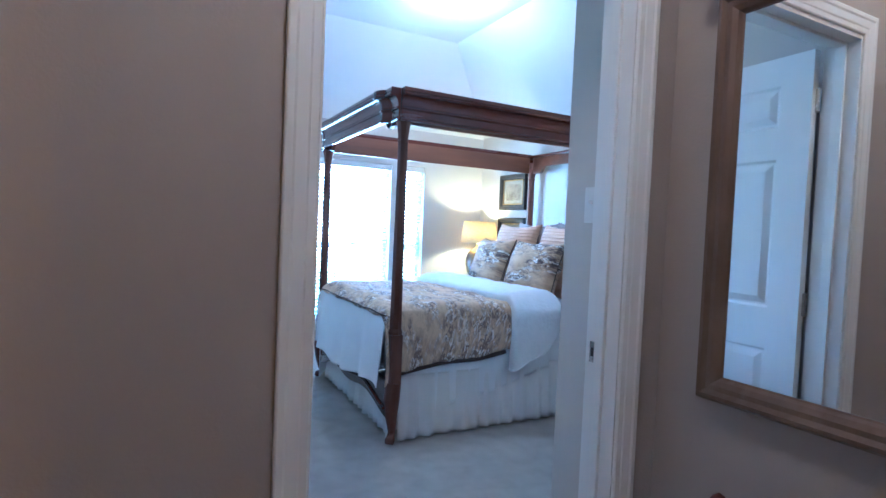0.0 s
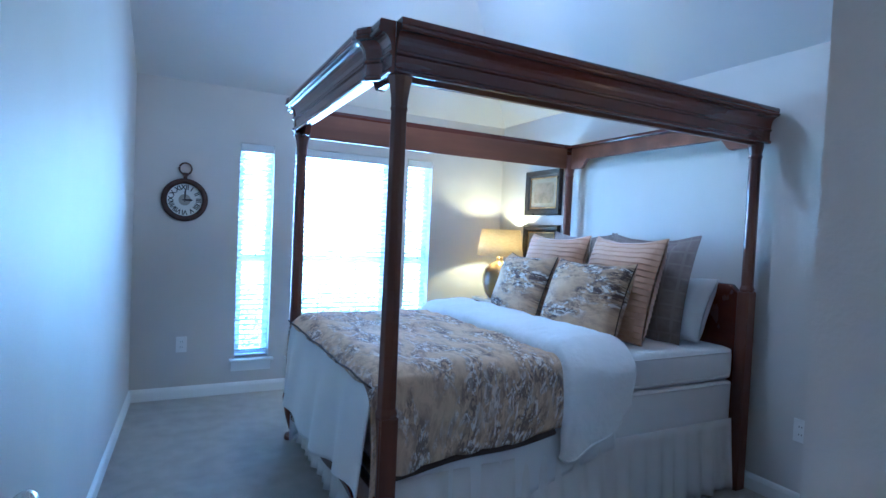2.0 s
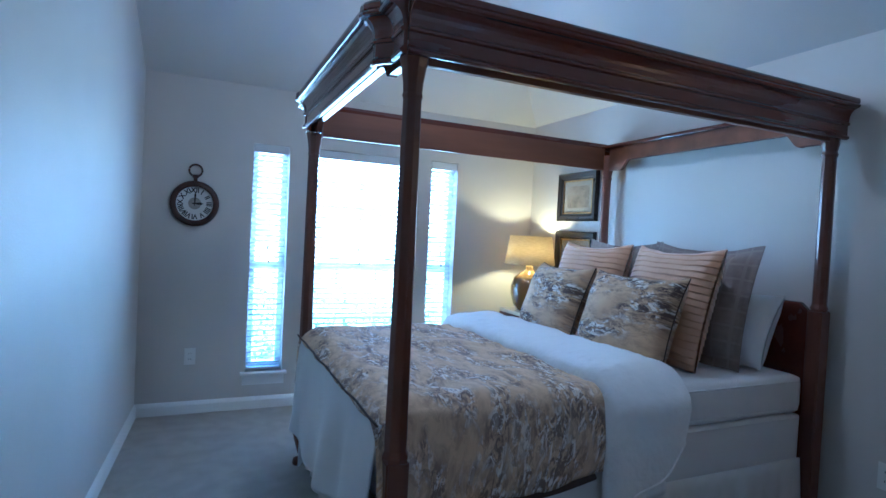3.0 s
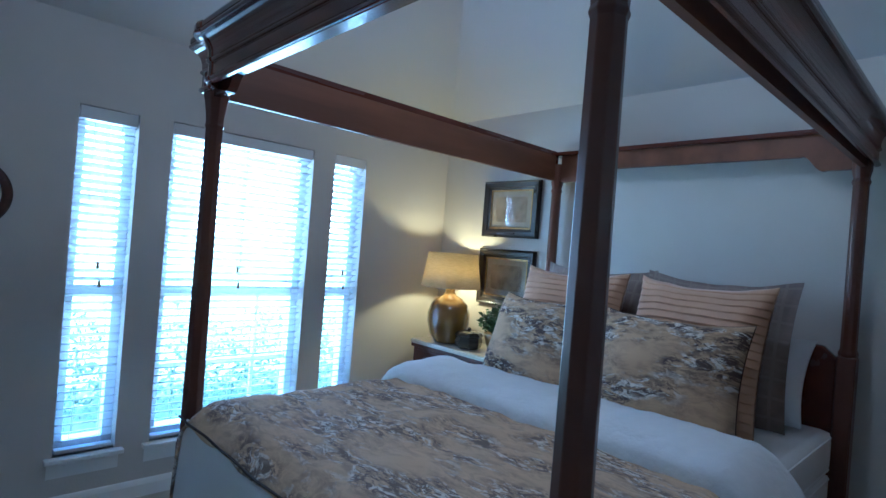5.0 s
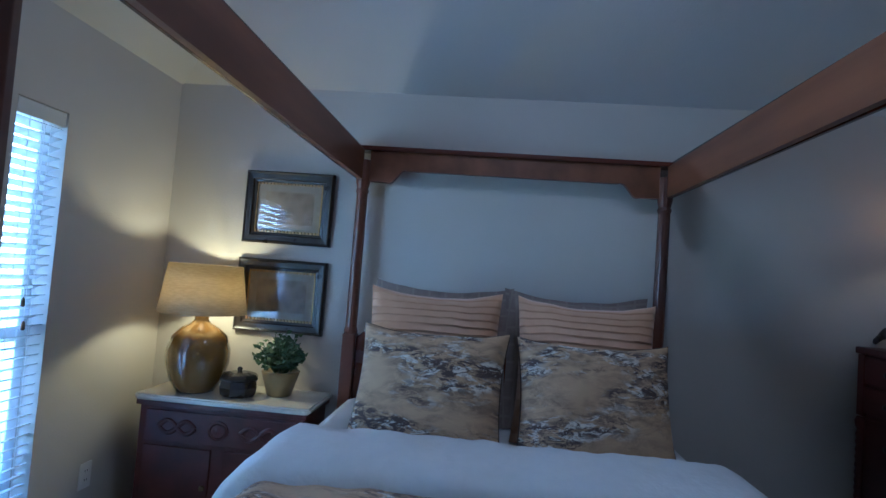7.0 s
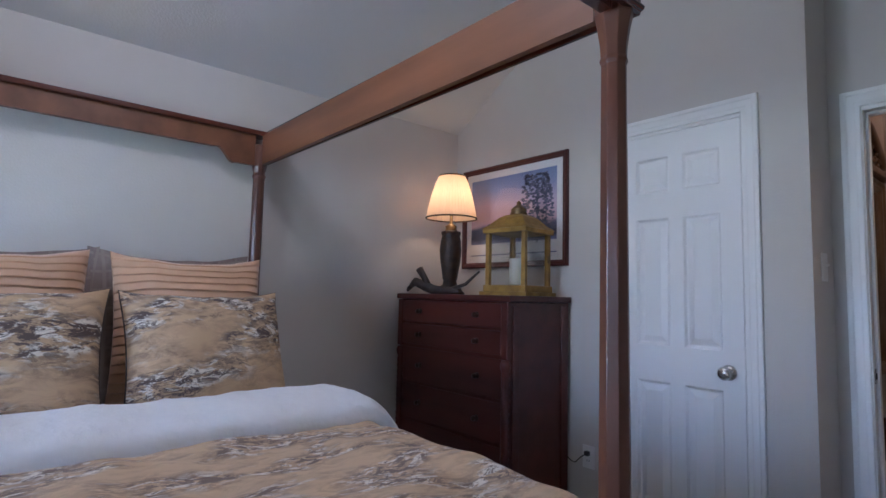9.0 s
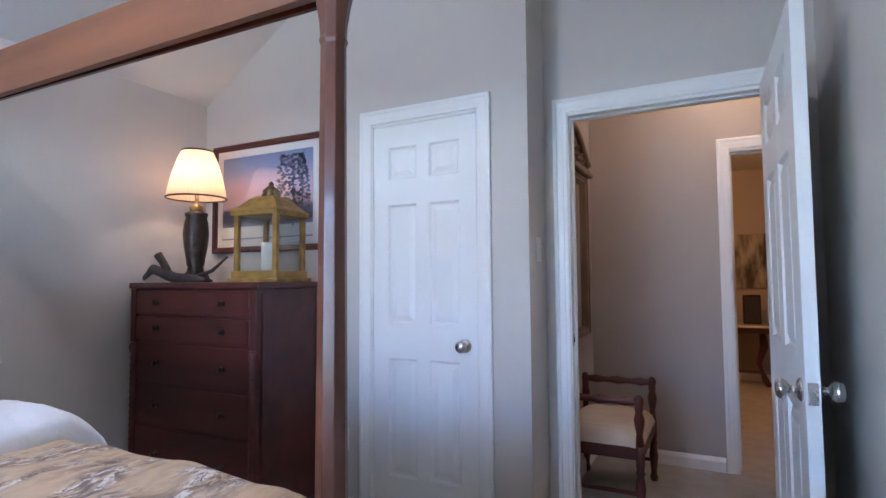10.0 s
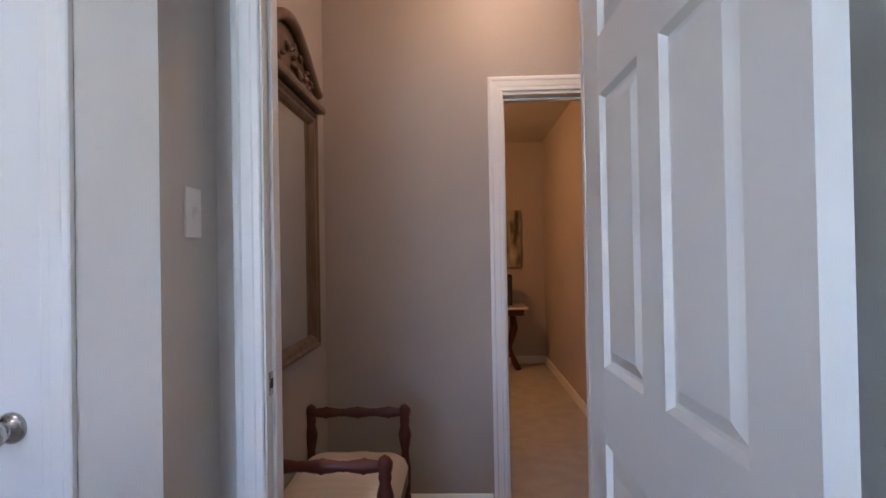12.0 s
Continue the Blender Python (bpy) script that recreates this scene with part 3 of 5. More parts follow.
# windows: vinyl frame, panes, wooden stool and apron, slatted blind
def window(i, lo, hi, top, double):
    w = thing("window_%d" % i, "tall white-framed window with a moulded sill", "window", ((lo + hi) / 2, YN, SILL), kind="structure")
    hw, hh = (hi - lo) / 2, top - SILL
    fr = box(-hw, -hw + 0.045, 0.08, 0.15, 0, hh, 0.003)
    box(hw - 0.045, hw, 0.08, 0.15, 0, hh, 0.003, fr)
    box(-hw + 0.045, hw - 0.045, 0.08, 0.15, hh - 0.045, hh, 0.003, fr)
    box(-hw + 0.045, hw - 0.045, 0.08, 0.15, 0, 0.05, 0.003, fr)
    part("window_frame", fr, VINYL, w)
    mid = 0.74
    part("meeting_rail", box(-hw + 0.045, hw - 0.045, 0.085, 0.14, mid, mid + 0.05, 0.003), VINYL, w)
    if double:
        for x in (-0.16, 0.16):
            part("muntin", box(x - 0.009, x + 0.009, 0.10, 0.125, 0.05, mid, 0.002), VINYL, w)
        part("muntin", box(-hw + 0.045, hw - 0.045, 0.102, 0.123, 0.36, 0.378, 0.002), VINYL, w)
    for z0, z1 in ((0.05, mid), (mid + 0.05, hh - 0.045)):
        g = part("pane", box(-hw + 0.04, hw - 0.04, 0.111, 0.114, z0, z1), GLASS, w, "clear window glass")
        g.visible_shadow = False
    part("window_sill", box(-hw - 0.035, hw + 0.035, -0.045, 0.0795, -0.022, 0.0, 0.006), TRIM, w)
    ap = sweep([(hw + 0.02, -0.0005), (-hw - 0.02, -0.0005)], [(0, -0.10), (0.012, -0.10), (0.017, -0.085), (0.017, -0.05), (0.022, -0.035), (0.03, -0.022), (0, -0.022)])
    part("apron", ap, TRIM, w)
    # blind
    b = thing("window_blind", "white two-inch slatted blind, lowered with its slats open", "blind", ((lo + hi) / 2, YN, SILL), group="window blinds")
    part("head_rail", box(-hw + 0.006, hw - 0.006, 0.004, 0.062, hh - 0.062, hh - 0.003, 0.003), SLAT, b)
    n = 40
    step = (hh - 0.10) / n
    ang = radians(-20)
    own = bmesh.new()
    rows = []
    for k in range(5):
        s = (k / 4 - 0.5) * 0.05
        bow = 0.0035 * (1 - (k / 2 - 1) ** 2)
        y, z = s * math.cos(ang) - bow * math.sin(ang), s * math.sin(ang) + bow * math.cos(ang)
        rows.append([own.verts.new((x, y, z + e)) for e in (0, 0.0028) for x in (-hw + 0.008, hw - 0.008)])
    for a, c in zip(rows, rows[1:]):
        own.faces.new((a[0], a[1], c[1], c[0]))
        own.faces.new((a[2], c[2], c[3], a[3]))
        own.faces.new((a[0], c[0], c[2], a[2]))
        own.faces.new((a[1], a[3], c[3], c[1]))
    own.faces.new((rows[0][0], rows[0][2], rows[0][3], rows[0][1]))
    own.faces.new((rows[-1][0], rows[-1][1], rows[-1][3], rows[-1][2]))
    bmesh.ops.recalc_face_normals(own, faces=own.faces[:])
    first = part("slat", own, SLAT, b)
    rnd = random.Random(i)
    for k in range(n):
        ob = first if k == 0 else new("slat", first.data)
        ob.parent = b
        ob.location = (0, 0.035, 0.045 + step * (k + 0.3))
        ob.rotation_euler = (radians(rnd.uniform(-2, 2)), 0, 0)
    part("bottom_rail", box(-hw + 0.008, hw - 0.008, 0.012, 0.058, 0.006, 0.024, 0.004), SLAT, b)
    for x in ((-hw + 0.07, hw - 0.07) if not double else (-hw + 0.1, 0.0, hw - 0.1)):
        for y in (0.010, 0.060):
            part("ladder_cord", tube([(x, y, 0.02), (x, y, hh - 0.06)], 0.0012, 5), PLASTIC, b)
    for dx, dz in ((0.0, 0.0), (0.012, -0.09)):
        part("pull_cord", tube([(hw * 0.55 + dx - hw * 0.6, -0.004, 0.92 + dz), (hw * 0.55 + dx - hw * 0.6, -0.004, hh - 0.06)], 0.0012, 5), PLASTIC, b)
        part("tassel", lathe([(0.002, 0.035), (0.006, 0.028), (0.0075, 0.004), (0.005, 0)], 10, (hw * 0.55 + dx - hw * 0.6, -0.004, 0.886 + dz)), BRASS, b, "brown wooden cord tassel")


for i, (a, b, t) in enumerate(WINDOWS):
    window(i + 1, a, b, t, i == 1)

# ---- wall plates ----


def plate(name, label, category, at, turn):
    """Wall plate facing -y in its own frame."""
    p = thing(name, label, category, at, turn)
    part("cover", box(-0.036, 0.036, -0.006, 0.0, -0.058, 0.058, 0.003), PLASTIC, p)
    if category == "outlet":
        for z in (-0.02, 0.02):
            part("socket", box(-0.017, 0.017, -0.0075, -0.006, z - 0.014, z + 0.014, 0.0008), PLASTIC, p)
            part("slots", box(-0.008, -0.005, -0.0082, -0.0076, z - 0.003, z + 0.006, 0, box(0.005, 0.008, -0.0082, -0.0076, z - 0.003, z + 0.006)), DARK, p, "dark slots")
    else:
        part("bezel", box(-0.008, 0.008, -0.0075, -0.006, -0.014, 0.014, 0.0005), PLASTIC, p)
        tg = box(-0.004, 0.004, -0.018, 0.0, -0.005, 0.005, 0.0015)
        tg.transform(Matrix.Translation((0, -0.004, 0.003)) @ Matrix.Rotation(radians(-25), 4, "X"))
        part("toggle", tg, PLASTIC, p)
    return p


plate("wall_outlet", "white duplex outlet beside the window", "outlet", (2.635, YN, 0.40), 0)
plate("wall_outlet", "white duplex outlet beside the bed", "outlet", (XE, 4.957, 0.40), -90)
plate("wall_outlet", "white duplex outlet beside the nightstand", "outlet", (4.93, YN, 0.38), 0)
plate("wall_outlet", "white duplex outlet with a plug, beside the dresser", "outlet", (4.284, YC, 0.382), 180)
plate("light_switch", "white toggle switch beside the bedroom door", "light switch", (XS, 3.667, 1.355), -90)
plug = thing("power_cord", "black lamp plug and cord running behind the dresser", "power cord", (4.284, YC, 0.402))
part("plug", box(-0.012, 0.012, 0.006, 0.03, -0.011, 0.011, 0.003), DARK, plug)
part("cord", tube([(0, 0.03, 0), (0.02, 0.05, -0.02), (0.05, 0.05, -0.05), (0.09, 0.03, -0.055), (0.13, 0.02, -0.04)], 0.003, 6), DARK, plug)
# ceiling light
cl = thing("ceiling_light", "lit frosted glass flush ceiling light", "ceiling light", (3.90, 5.88, TOP))
part("base", lathe([(0.15, -0.03), (0.16, -0.02), (0.16, 0.0)], 32), NICKEL, cl)
part("dome", lathe([(0.0, -0.11), (0.06, -0.105), (0.11, -0.085), (0.14, -0.055), (0.15, -0.03)], 32), CEILGLASS, cl, "lit frosted glass dome", True)
hl = thing("ceiling_light", "lit frosted glass hall ceiling light", "ceiling light", (2.4, 2.80, 2.75))
part("base", lathe([(0.13, -0.03), (0.14, -0.02), (0.14, 0.0)], 32), NICKEL, hl)
part("dome", lathe([(0.0, -0.10), (0.06, -0.095), (0.10, -0.075), (0.12, -0.05), (0.13, -0.03)], 32), CEILGLASS, hl, "lit frosted glass dome", True)

# ---- the four-poster bed ----
PF = ((3.262, 4.880), (3.255, 6.575))      # foot posts
PH = ((5.375, 4.905), (5.375, 6.575))     # head posts
# the bed is drawn full, then brought to queen size in its place
PLACE = Matrix(((0.9722, 0, 0, 0.0675), (0, 0.8964, 0, 0.8382), (0, 0, 0.975, 0), (0, 0, 0, 1)))
bed = thing("canopy_bed", "dark cherry four-poster canopy bed with moulded cornice", "bed", (0, 0, 0))


def post(x, y, foot):
    r = 0.038 if foot else 0.037
    if foot:
        bm = prism([(x - r, y - r), (x + r, y - r), (x + r, y + r), (x - r, y + r)], "z", 0.34, 0.66)
        bmesh.ops.bevel(bm, geom=bm.edges[:], offset=0.006, segments=2, affect="EDGES")
        # tapered octagonal shaft
        lathe([(1.03 * q, z) for q, z in [(0.040, 0.655), (0.044, 0.67), (0.036, 0.69), (0.037, 0.72), (0.034, 1.10), (0.031, 1.60), (0.030, 1.78), (0.034, 1.79), (0.031, 1.80), (0.033, 1.83), (0.040, 1.875), (0.046, 1.90), (0.046, 2.02)]], 8, (x, y, 0), bm)
        # cabriole foot
        dx, dy = (-1, -1) if y < 5.5 else (-1, 1)
        tube([(x, y, 0.36), (x + 0.012 * dx, y + 0.012 * dy, 0.27), (x + 0.008 * dx, y + 0.008 * dy, 0.16), (x - 0.004 * dx, y - 0.004 * dy, 0.07), (x + 0.012 * dx, y + 0.012 * dy, 0.025), (x + 0.02 * dx, y + 0.02 * dy, 0.0)], [0.048, 0.05, 0.036, 0.024, 0.032, 0.026], 14, bm)
    else:
        bm = prism([(x - r, y - r), (x + r, y - r), (x + r, y + r), (x - r, y + r)], "z", 0.0, 1.10)
        bmesh.ops.bevel(bm, geom=bm.edges[:], offset=0.005, segments=2, affect="EDGES")
        lathe([(0.036, 1.095), (0.040, 1.11), (0.033, 1.13), (0.032, 1.82), (0.038, 1.835), (0.032, 1.85), (0.040, 1.885), (0.042, 2.0)], 12, (x, y, 0), bm)
    return soften(part("post", bm, CHERRY_UP, bed), 0.002)


for p in PF:
    post(*p, True)
for p in PH:
    post(*p, False)

# cornice: crown profile of (outward, up), carried along three sides
def bead(o, z, r, n=6):
    """Half-round bead standing out from o round height z."""
    return [(o + r * math.cos(-math.pi / 2 + math.pi * k / n), z + r * math.sin(-math.pi / 2 + math.pi * k / n)) for k in range(n + 1)]


CROWN = [(0.0, 1.905), (0.012, 1.905)] + bead(0.014, 1.915, 0.008) + [(0.012, 1.930), (0.012, 1.968)] + bead(0.014, 1.978, 0.008) + [(0.016, 1.992)]
CROWN += [(0.016 + 0.042 * (1 - math.cos(math.pi / 2 * k / 6)), 1.994 + 0.052 * math.sin(math.pi / 2 * k / 6)) for k in range(7)]
CROWN += bead(0.058, 2.056, 0.008) + [(0.062, 2.068), (0.062, 2.082), (0.058, 2.090), (0.0, 2.090)]
ox, oS, oN, oE = PF[0][0] - 0.038, PF[0][1] - 0.038, PF[1][1] + 0.038, 5.42
oSh, oNh = PH[0][1] - 0.038, PH[1][1] + 0.038
soften(part("side_cornice", sweep([(oE, oSh), (ox, oS)], [(-o, z) for o, z in CROWN]), CHERRY, bed), 0.001)
soften(part("side_cornice", sweep([(ox, oN), (oE, oNh)], [(-o, z) for o, z in CROWN]), CHERRY, bed), 0.001)
# foot cornice with swelling middle
front = [(ox, oS)]
for k in range(13):
    s = k / 12
    front.append((ox - 0.034 * (0.5 - 0.5 * math.cos(math.pi * s)) + 0.010 * math.sin(2 * math.pi * s), oS + 0.09 + 0.12 * s))
for k in range(13):
    s = 1 - k / 12
    front.append((ox - 0.034 * (0.5 - 0.5 * math.cos(math.pi * s)) + 0.010 * math.sin(2 * math.pi * s), oN - 0.09 - 0.12 * s))
front.append((ox, oN))
part("foot_cornice", sweep(front, [(-o, z) for o, z in CROWN]), CHERRY_Y, bed)


def shaped_beam(axis, a, b, lo, hi, z0, z1, drop, mat):
    """Board between two posts whose lower edge dips near each end."""
    pts = [(lo, z1), (lo, z0 - drop)]
    for k in range(9):
        s = k / 8
        pts.append((lo + 0.10 + 0.12 * s, z0 - drop * (0.5 + 0.5 * math.cos(math.pi * s)) - 0.008 * math.sin(math.pi * s * 2)))
    for k in range(9):
        s = 1 - k / 8
        pts.append((hi - 0.10 - 0.12 * s, z0 - drop * (0.5 + 0.5 * math.cos(math.pi * s)) - 0.008 * math.sin(math.pi * s * 2)))
    pts += [(hi, z0 - drop), (hi, z1)]
    return prism(pts, axis, a, b)


def slanted_board(p, q, half, z0, z1):
    """Straight board from p to q in plan."""
    d = (Vector(q) - Vector(p)).normalized()
    n = Vector((-d.y, d.x)) * half
    own = bmesh.new()
    vs = [own.verts.new((c.x + s * n.x, c.y + s * n.y, z)) for c in (Vector(p), Vector(q)) for s in (-1, 1) for z in (z0, z1)]
    for f in ((0, 1, 3, 2), (4, 6, 7, 5), (0, 4, 5, 1), (2, 3, 7, 6), (0, 2, 6, 4), (1, 5, 7, 3)):
        own.faces.new([vs[i] for i in f])
    bmesh.ops.recalc_face_normals(own, faces=own.faces[:])
    return own


# inner beams take the lightened cherry, with lamp and window light in its tone
part("side_beam", slanted_board((3.30, 4.897), (5.34, 4.897), 0.012, 1.895, 2.05), CHERRY_LIT, bed, "duller inner face of the canopy beam, warm light put into its colour")
part("side_beam", slanted_board((3.30, 6.583), (5.34, 6.583), 0.012, 1.895, 2.05), CHERRY_LIT, bed, "duller inner face of the canopy beam, warm light put into its colour")
part("head_beam", shaped_beam("x", 5.36, 5.39, 4.94, 6.54, 1.955, 2.05, 0.065, CHERRY_LIT), CHERRY_LIT, bed, "shaped head beam")
part("head_cap", box(5.34, 5.44, 4.87, 6.61, 2.051, 2.075, 0.006), CHERRY_Y, bed)
part("foot_beam", shaped_beam("x", 3.232, 3.262, 4.94, 6.54, 1.94, 2.05, 0.05, CHERRY_Y), CHERRY_Y, bed)
# headboard with an arched top
hb = [(4.94, 0.30), (4.94, 1.08), (5.0, 1.13), (5.12, 1.13), (5.24, 1.10)]
hb += [(5.26 + 0.02 + 1.0 * k / 16, 1.10 + 0.14 * math.sin(math.pi * k / 16)) for k in range(17)]
hb += [(6.30, 1.10), (6.38, 1.13), (6.48, 1.13), (6.54, 1.08), (6.54, 0.30)]
soften(part("headboard", prism(hb, "x", 5.36, 5.40), CHERRY, bed), 0.008)
# side rails and low shaped footboard
part("side_rail", slanted_board((3.29, 4.975), (5.34, 4.975), 0.014, 0.20, 0.36), CHERRY, bed)
part("side_rail", slanted_board((3.29, 6.49), (5.34, 6.49), 0.014, 0.20, 0.36), CHERRY, bed)
fb = [(4.91, 0.36), (4.91, 0.14)] + [(4.91 + 1.62 * k / 32, 0.14 + 0.05 * math.sin(math.pi * k / 32) - 0.022 * math.cos(4 * math.pi * k / 32) + 0.02) for k in range(1, 32)] + [(6.53, 0.14), (6.53, 0.36)]
soften(part("footboard", prism(fb, "x", 3.235, 3.275), CHERRY_Y, bed), 0.005)
part("footboard_carving", tube([(3.230, 4.95 + 1.54 * k / 40, 0.215 + 0.05 * math.sin(math.pi * k / 40) - 0.02 * math.cos(4 * math.pi * k / 40)) for k in range(41)], 0.009, 8), CHERRY_Y, bed, "carved bead along the footboard")

# mattress and bedding
YS0, YN0, ZM = 4.935, 6.515, 0.785
mt = thing("mattress", "thick mattress with a fitted white sheet", "mattress", (0, 0, 0))
bm = box(3.30, 5.33, 4.925, 6.545, 0.605, 0.79, 0.045)
part("ticking", bm, SHEET, mt, "", True)


def edge_cord(x0, x1, y0, y1, z, r=0.05):
    """Corded seam round a rectangle with rounded corners."""
    pts = []
    for cx, cy, a0 in ((x1 - r, y1 - r, 0), (x0 + r, y1 - r, 90), (x0 + r, y0 + r, 180), (x1 - r, y0 + r, 270)):
        pts += [(cx + r * math.cos(radians(a0 + 15 * k)), cy + r * math.sin(radians(a0 + 15 * k)), z) for k in range(7)]
    return tube(pts + pts[:1], 0.0045, 6)


for z in (0.632, 0.762):
    part("piping", edge_cord(3.303, 5.327, 4.928, 6.542, z), SHEET, mt, "corded seam of the mattress", True)
bs = thing("box_spring", "white fabric-covered box spring", "box spring", (0, 0, 0))
part("cover", box(3.31, 5.33, 4.93, 6.54, 0.37, 0.602, 0.02), SHEET, bs, "", True)
for z in (0.388, 0.588):
    part("piping", edge_cord(3.309, 5.331, 4.929, 6.541, z, 0.03), SHEET, bs, "corded seam of the box spring", True)


def nz(x, y, z=0.0):
    return noise.noise(Vector((x, y, z)))


def skirt(name, p, q, z1, seed):
    p, q = Vector(p), Vector(q)
    ln = (q - p).length
    d = (q - p) / ln
    n = Vector((d.y, -d.x))

    def f(u, v):
        s = u * ln
        fold = math.sin(s * 62 + 3 * nz(s * 3, seed)) * 0.011 + nz(s * 9, seed + 4) * 0.02
        k = 0.25 + 0.95 * (1 - v)
        c = p + d * s + n * (fold * k + 0.028 * (1 - v))
        return (c.x, c.y, 0.012 + (z1 - 0.012) * v + 0.006 * nz(s * 7, seed + 9) * (1 - v))

    return sheet(f, int(ln * 130), 8, 0.003)


sk = thing("bed_skirt", "gathered white cotton bed skirt reaching the carpet", "bed skirt", (0, 0, 0))
part("south_skirt", skirt("s", (3.30, 4.905), (5.33, 4.925), 0.395, 1.0), SKIRT, sk, "", True)
part("north_skirt", skirt("n", (5.33, 6.535), (3.30, 6.525), 0.395, 5.0), SKIRT, sk, "", True)
part("foot_skirt", skirt("f", (3.315, 6.50), (3.315, 4.93), 0.32, 9.0), SKIRT, sk, "", True)


def over_bed(x, v, y0, y1, z0, ztop, out, r=0.06):
    """Profile across the bed: up one side, over the top, down the other; v from 0 to 1 by length."""
    drop = ztop - z0
    top = (y1 - y0) + 2 * out
    total = 2 * drop + top
    s = v * total
    a, b = y0 - out, y1 + out
    if s < drop:
        y, z, side = a, z0 + s, -1
    elif s > drop + top:
        y, z, side = b, ztop - (s - drop - top), 1
    else:
        y, z, side = a + (s - drop), ztop, 0
    # round the edge
    for c, sg in ((a, 1), (b, -1)):
        cy, cz = c + sg * r, ztop - r
        if (y - cy) * sg < 0 and z > cz:
            dy, dz = y - cy, z - cz
            L = max(math.hypot(dy, dz), 1e-6)
            y, z = cy + dy / L * r, cz + dz / L * r
    return y, z, side


def spread(x0, x1, y0, y1, hem, ztop, out, thick, seed, wave, nu=90, nv=110, edge=0.0, slack=0.012, skew=0.0, r=0.06, bulge=0.0):
    def f(u, v):
        x = x0 + (x1 - x0) * u
        z0 = hem(x)
        y, z, side = over_bed(x, v, y0, y1, z0, ztop, out, r)
        low = max(0.0, (ztop - 0.08 - z) / max(ztop - z0, 0.05))
        ripple = wave * low * (math.sin(x * 21 + 2.5 * nz(x * 2, seed)) + 1.2 * nz(x * 6, z * 2, seed))
        x += skew * low * u
        if side:
            y += side * (abs(ripple) * 0.8 + bulge * math.sin(math.pi * min(low, 1)) + 0.02 * low + ripple * 0.4)
        else:
            z += slack * nz(x * 4, y * 4, seed) + 0.5 * slack * nz(x * 12, y * 12, seed + 3)
        if edge and x < x0 + edge:
            z -= (x0 + edge - x) ** 2 / edge * 0.6
        return (x, y, z)

    total = (y1 - y0) + 2 * out + 2 * (ztop - hem(x0))
    return sheet(f, nu, nv, thick, uv=lambda u, v: ((x1 - x0) * u, total * v))


sp = thing("bedspread", "white matelasse bedspread hanging over the foot of the bed", "bedspread", (0, 0, 0))
part("spread", spread(3.235, 4.45, YS0, YN0, lambda x: 0.085 + 0.22 * (x - 3.235) + 0.012 * math.sin(9 * x), 0.785, 0.014, 0.008, 2.0, 0.014, edge=0.14), SHEET, sp, "", True)


def foot_flap(u, v):
    y = 4.93 + 1.60 * u
    bottom = 0.305 + 0.05 * math.sin(7 * u + 0.6) * (1 - u) + 0.03 * nz(y * 4, 3.3)
    z = 0.752 - (0.752 - bottom) * v
    low = v
    x = 3.218 - 0.045 * low - 0.020 * low * math.sin(y * 17 + 1.2) - 0.03 * low * nz(y * 5, 7.7)
    x += 0.012 * (1 - v) ** 6
    return (x, y + 0.02 * low * nz(y * 3, 1.0), z)


part("foot_drop", sheet(foot_flap, 80, 30, 0.006), SHEET, sp, "", True)

th = thing("toile_throw", "tan toile-printed cotton throw with a dark brown border", "throw", (0, 0, 0))
TH = dict(y0=YS0, y1=YN0, hem=lambda x: 0.425 + 0.09 * (x - 3.25) + 0.008 * math.sin(11 * x), ztop=0.822, out=0.034)
part("cloth", spread(3.205, 4.20, thick=0.010, skew=-0.14, seed=4.0, wave=0.010, nu=80, nv=120, edge=0.12, slack=0.016, r=0.10, bulge=0.028, **TH), TOILE, th, "", True)
for side_y in (-1, 1):
    own = sheet(lambda u, v: (3.235 + 0.82 * u, (YS0 - 0.070 + 0.03 * v) if side_y < 0 else (YN0 + 0.070 - 0.03 * v), TH["hem"](3.235 + 0.82 * u) - 0.014 + 0.034 * v), 24, 2, 0.016)
    part("border", own, DARKTRIM, th, "dark brown padded border", True)
part("border", tube([(3.205, 4.90 + 1.65 * k / 30, 0.762 + 0.012 * nz(k * 0.3, 2.0)) for k in range(31)], 0.004, 8), DARKTRIM, th, "dark brown padded border", True)

fo = thing("folded_coverlet", "white matelasse coverlet folded back into a thick roll across the bed", "coverlet", (0, 0, 0))


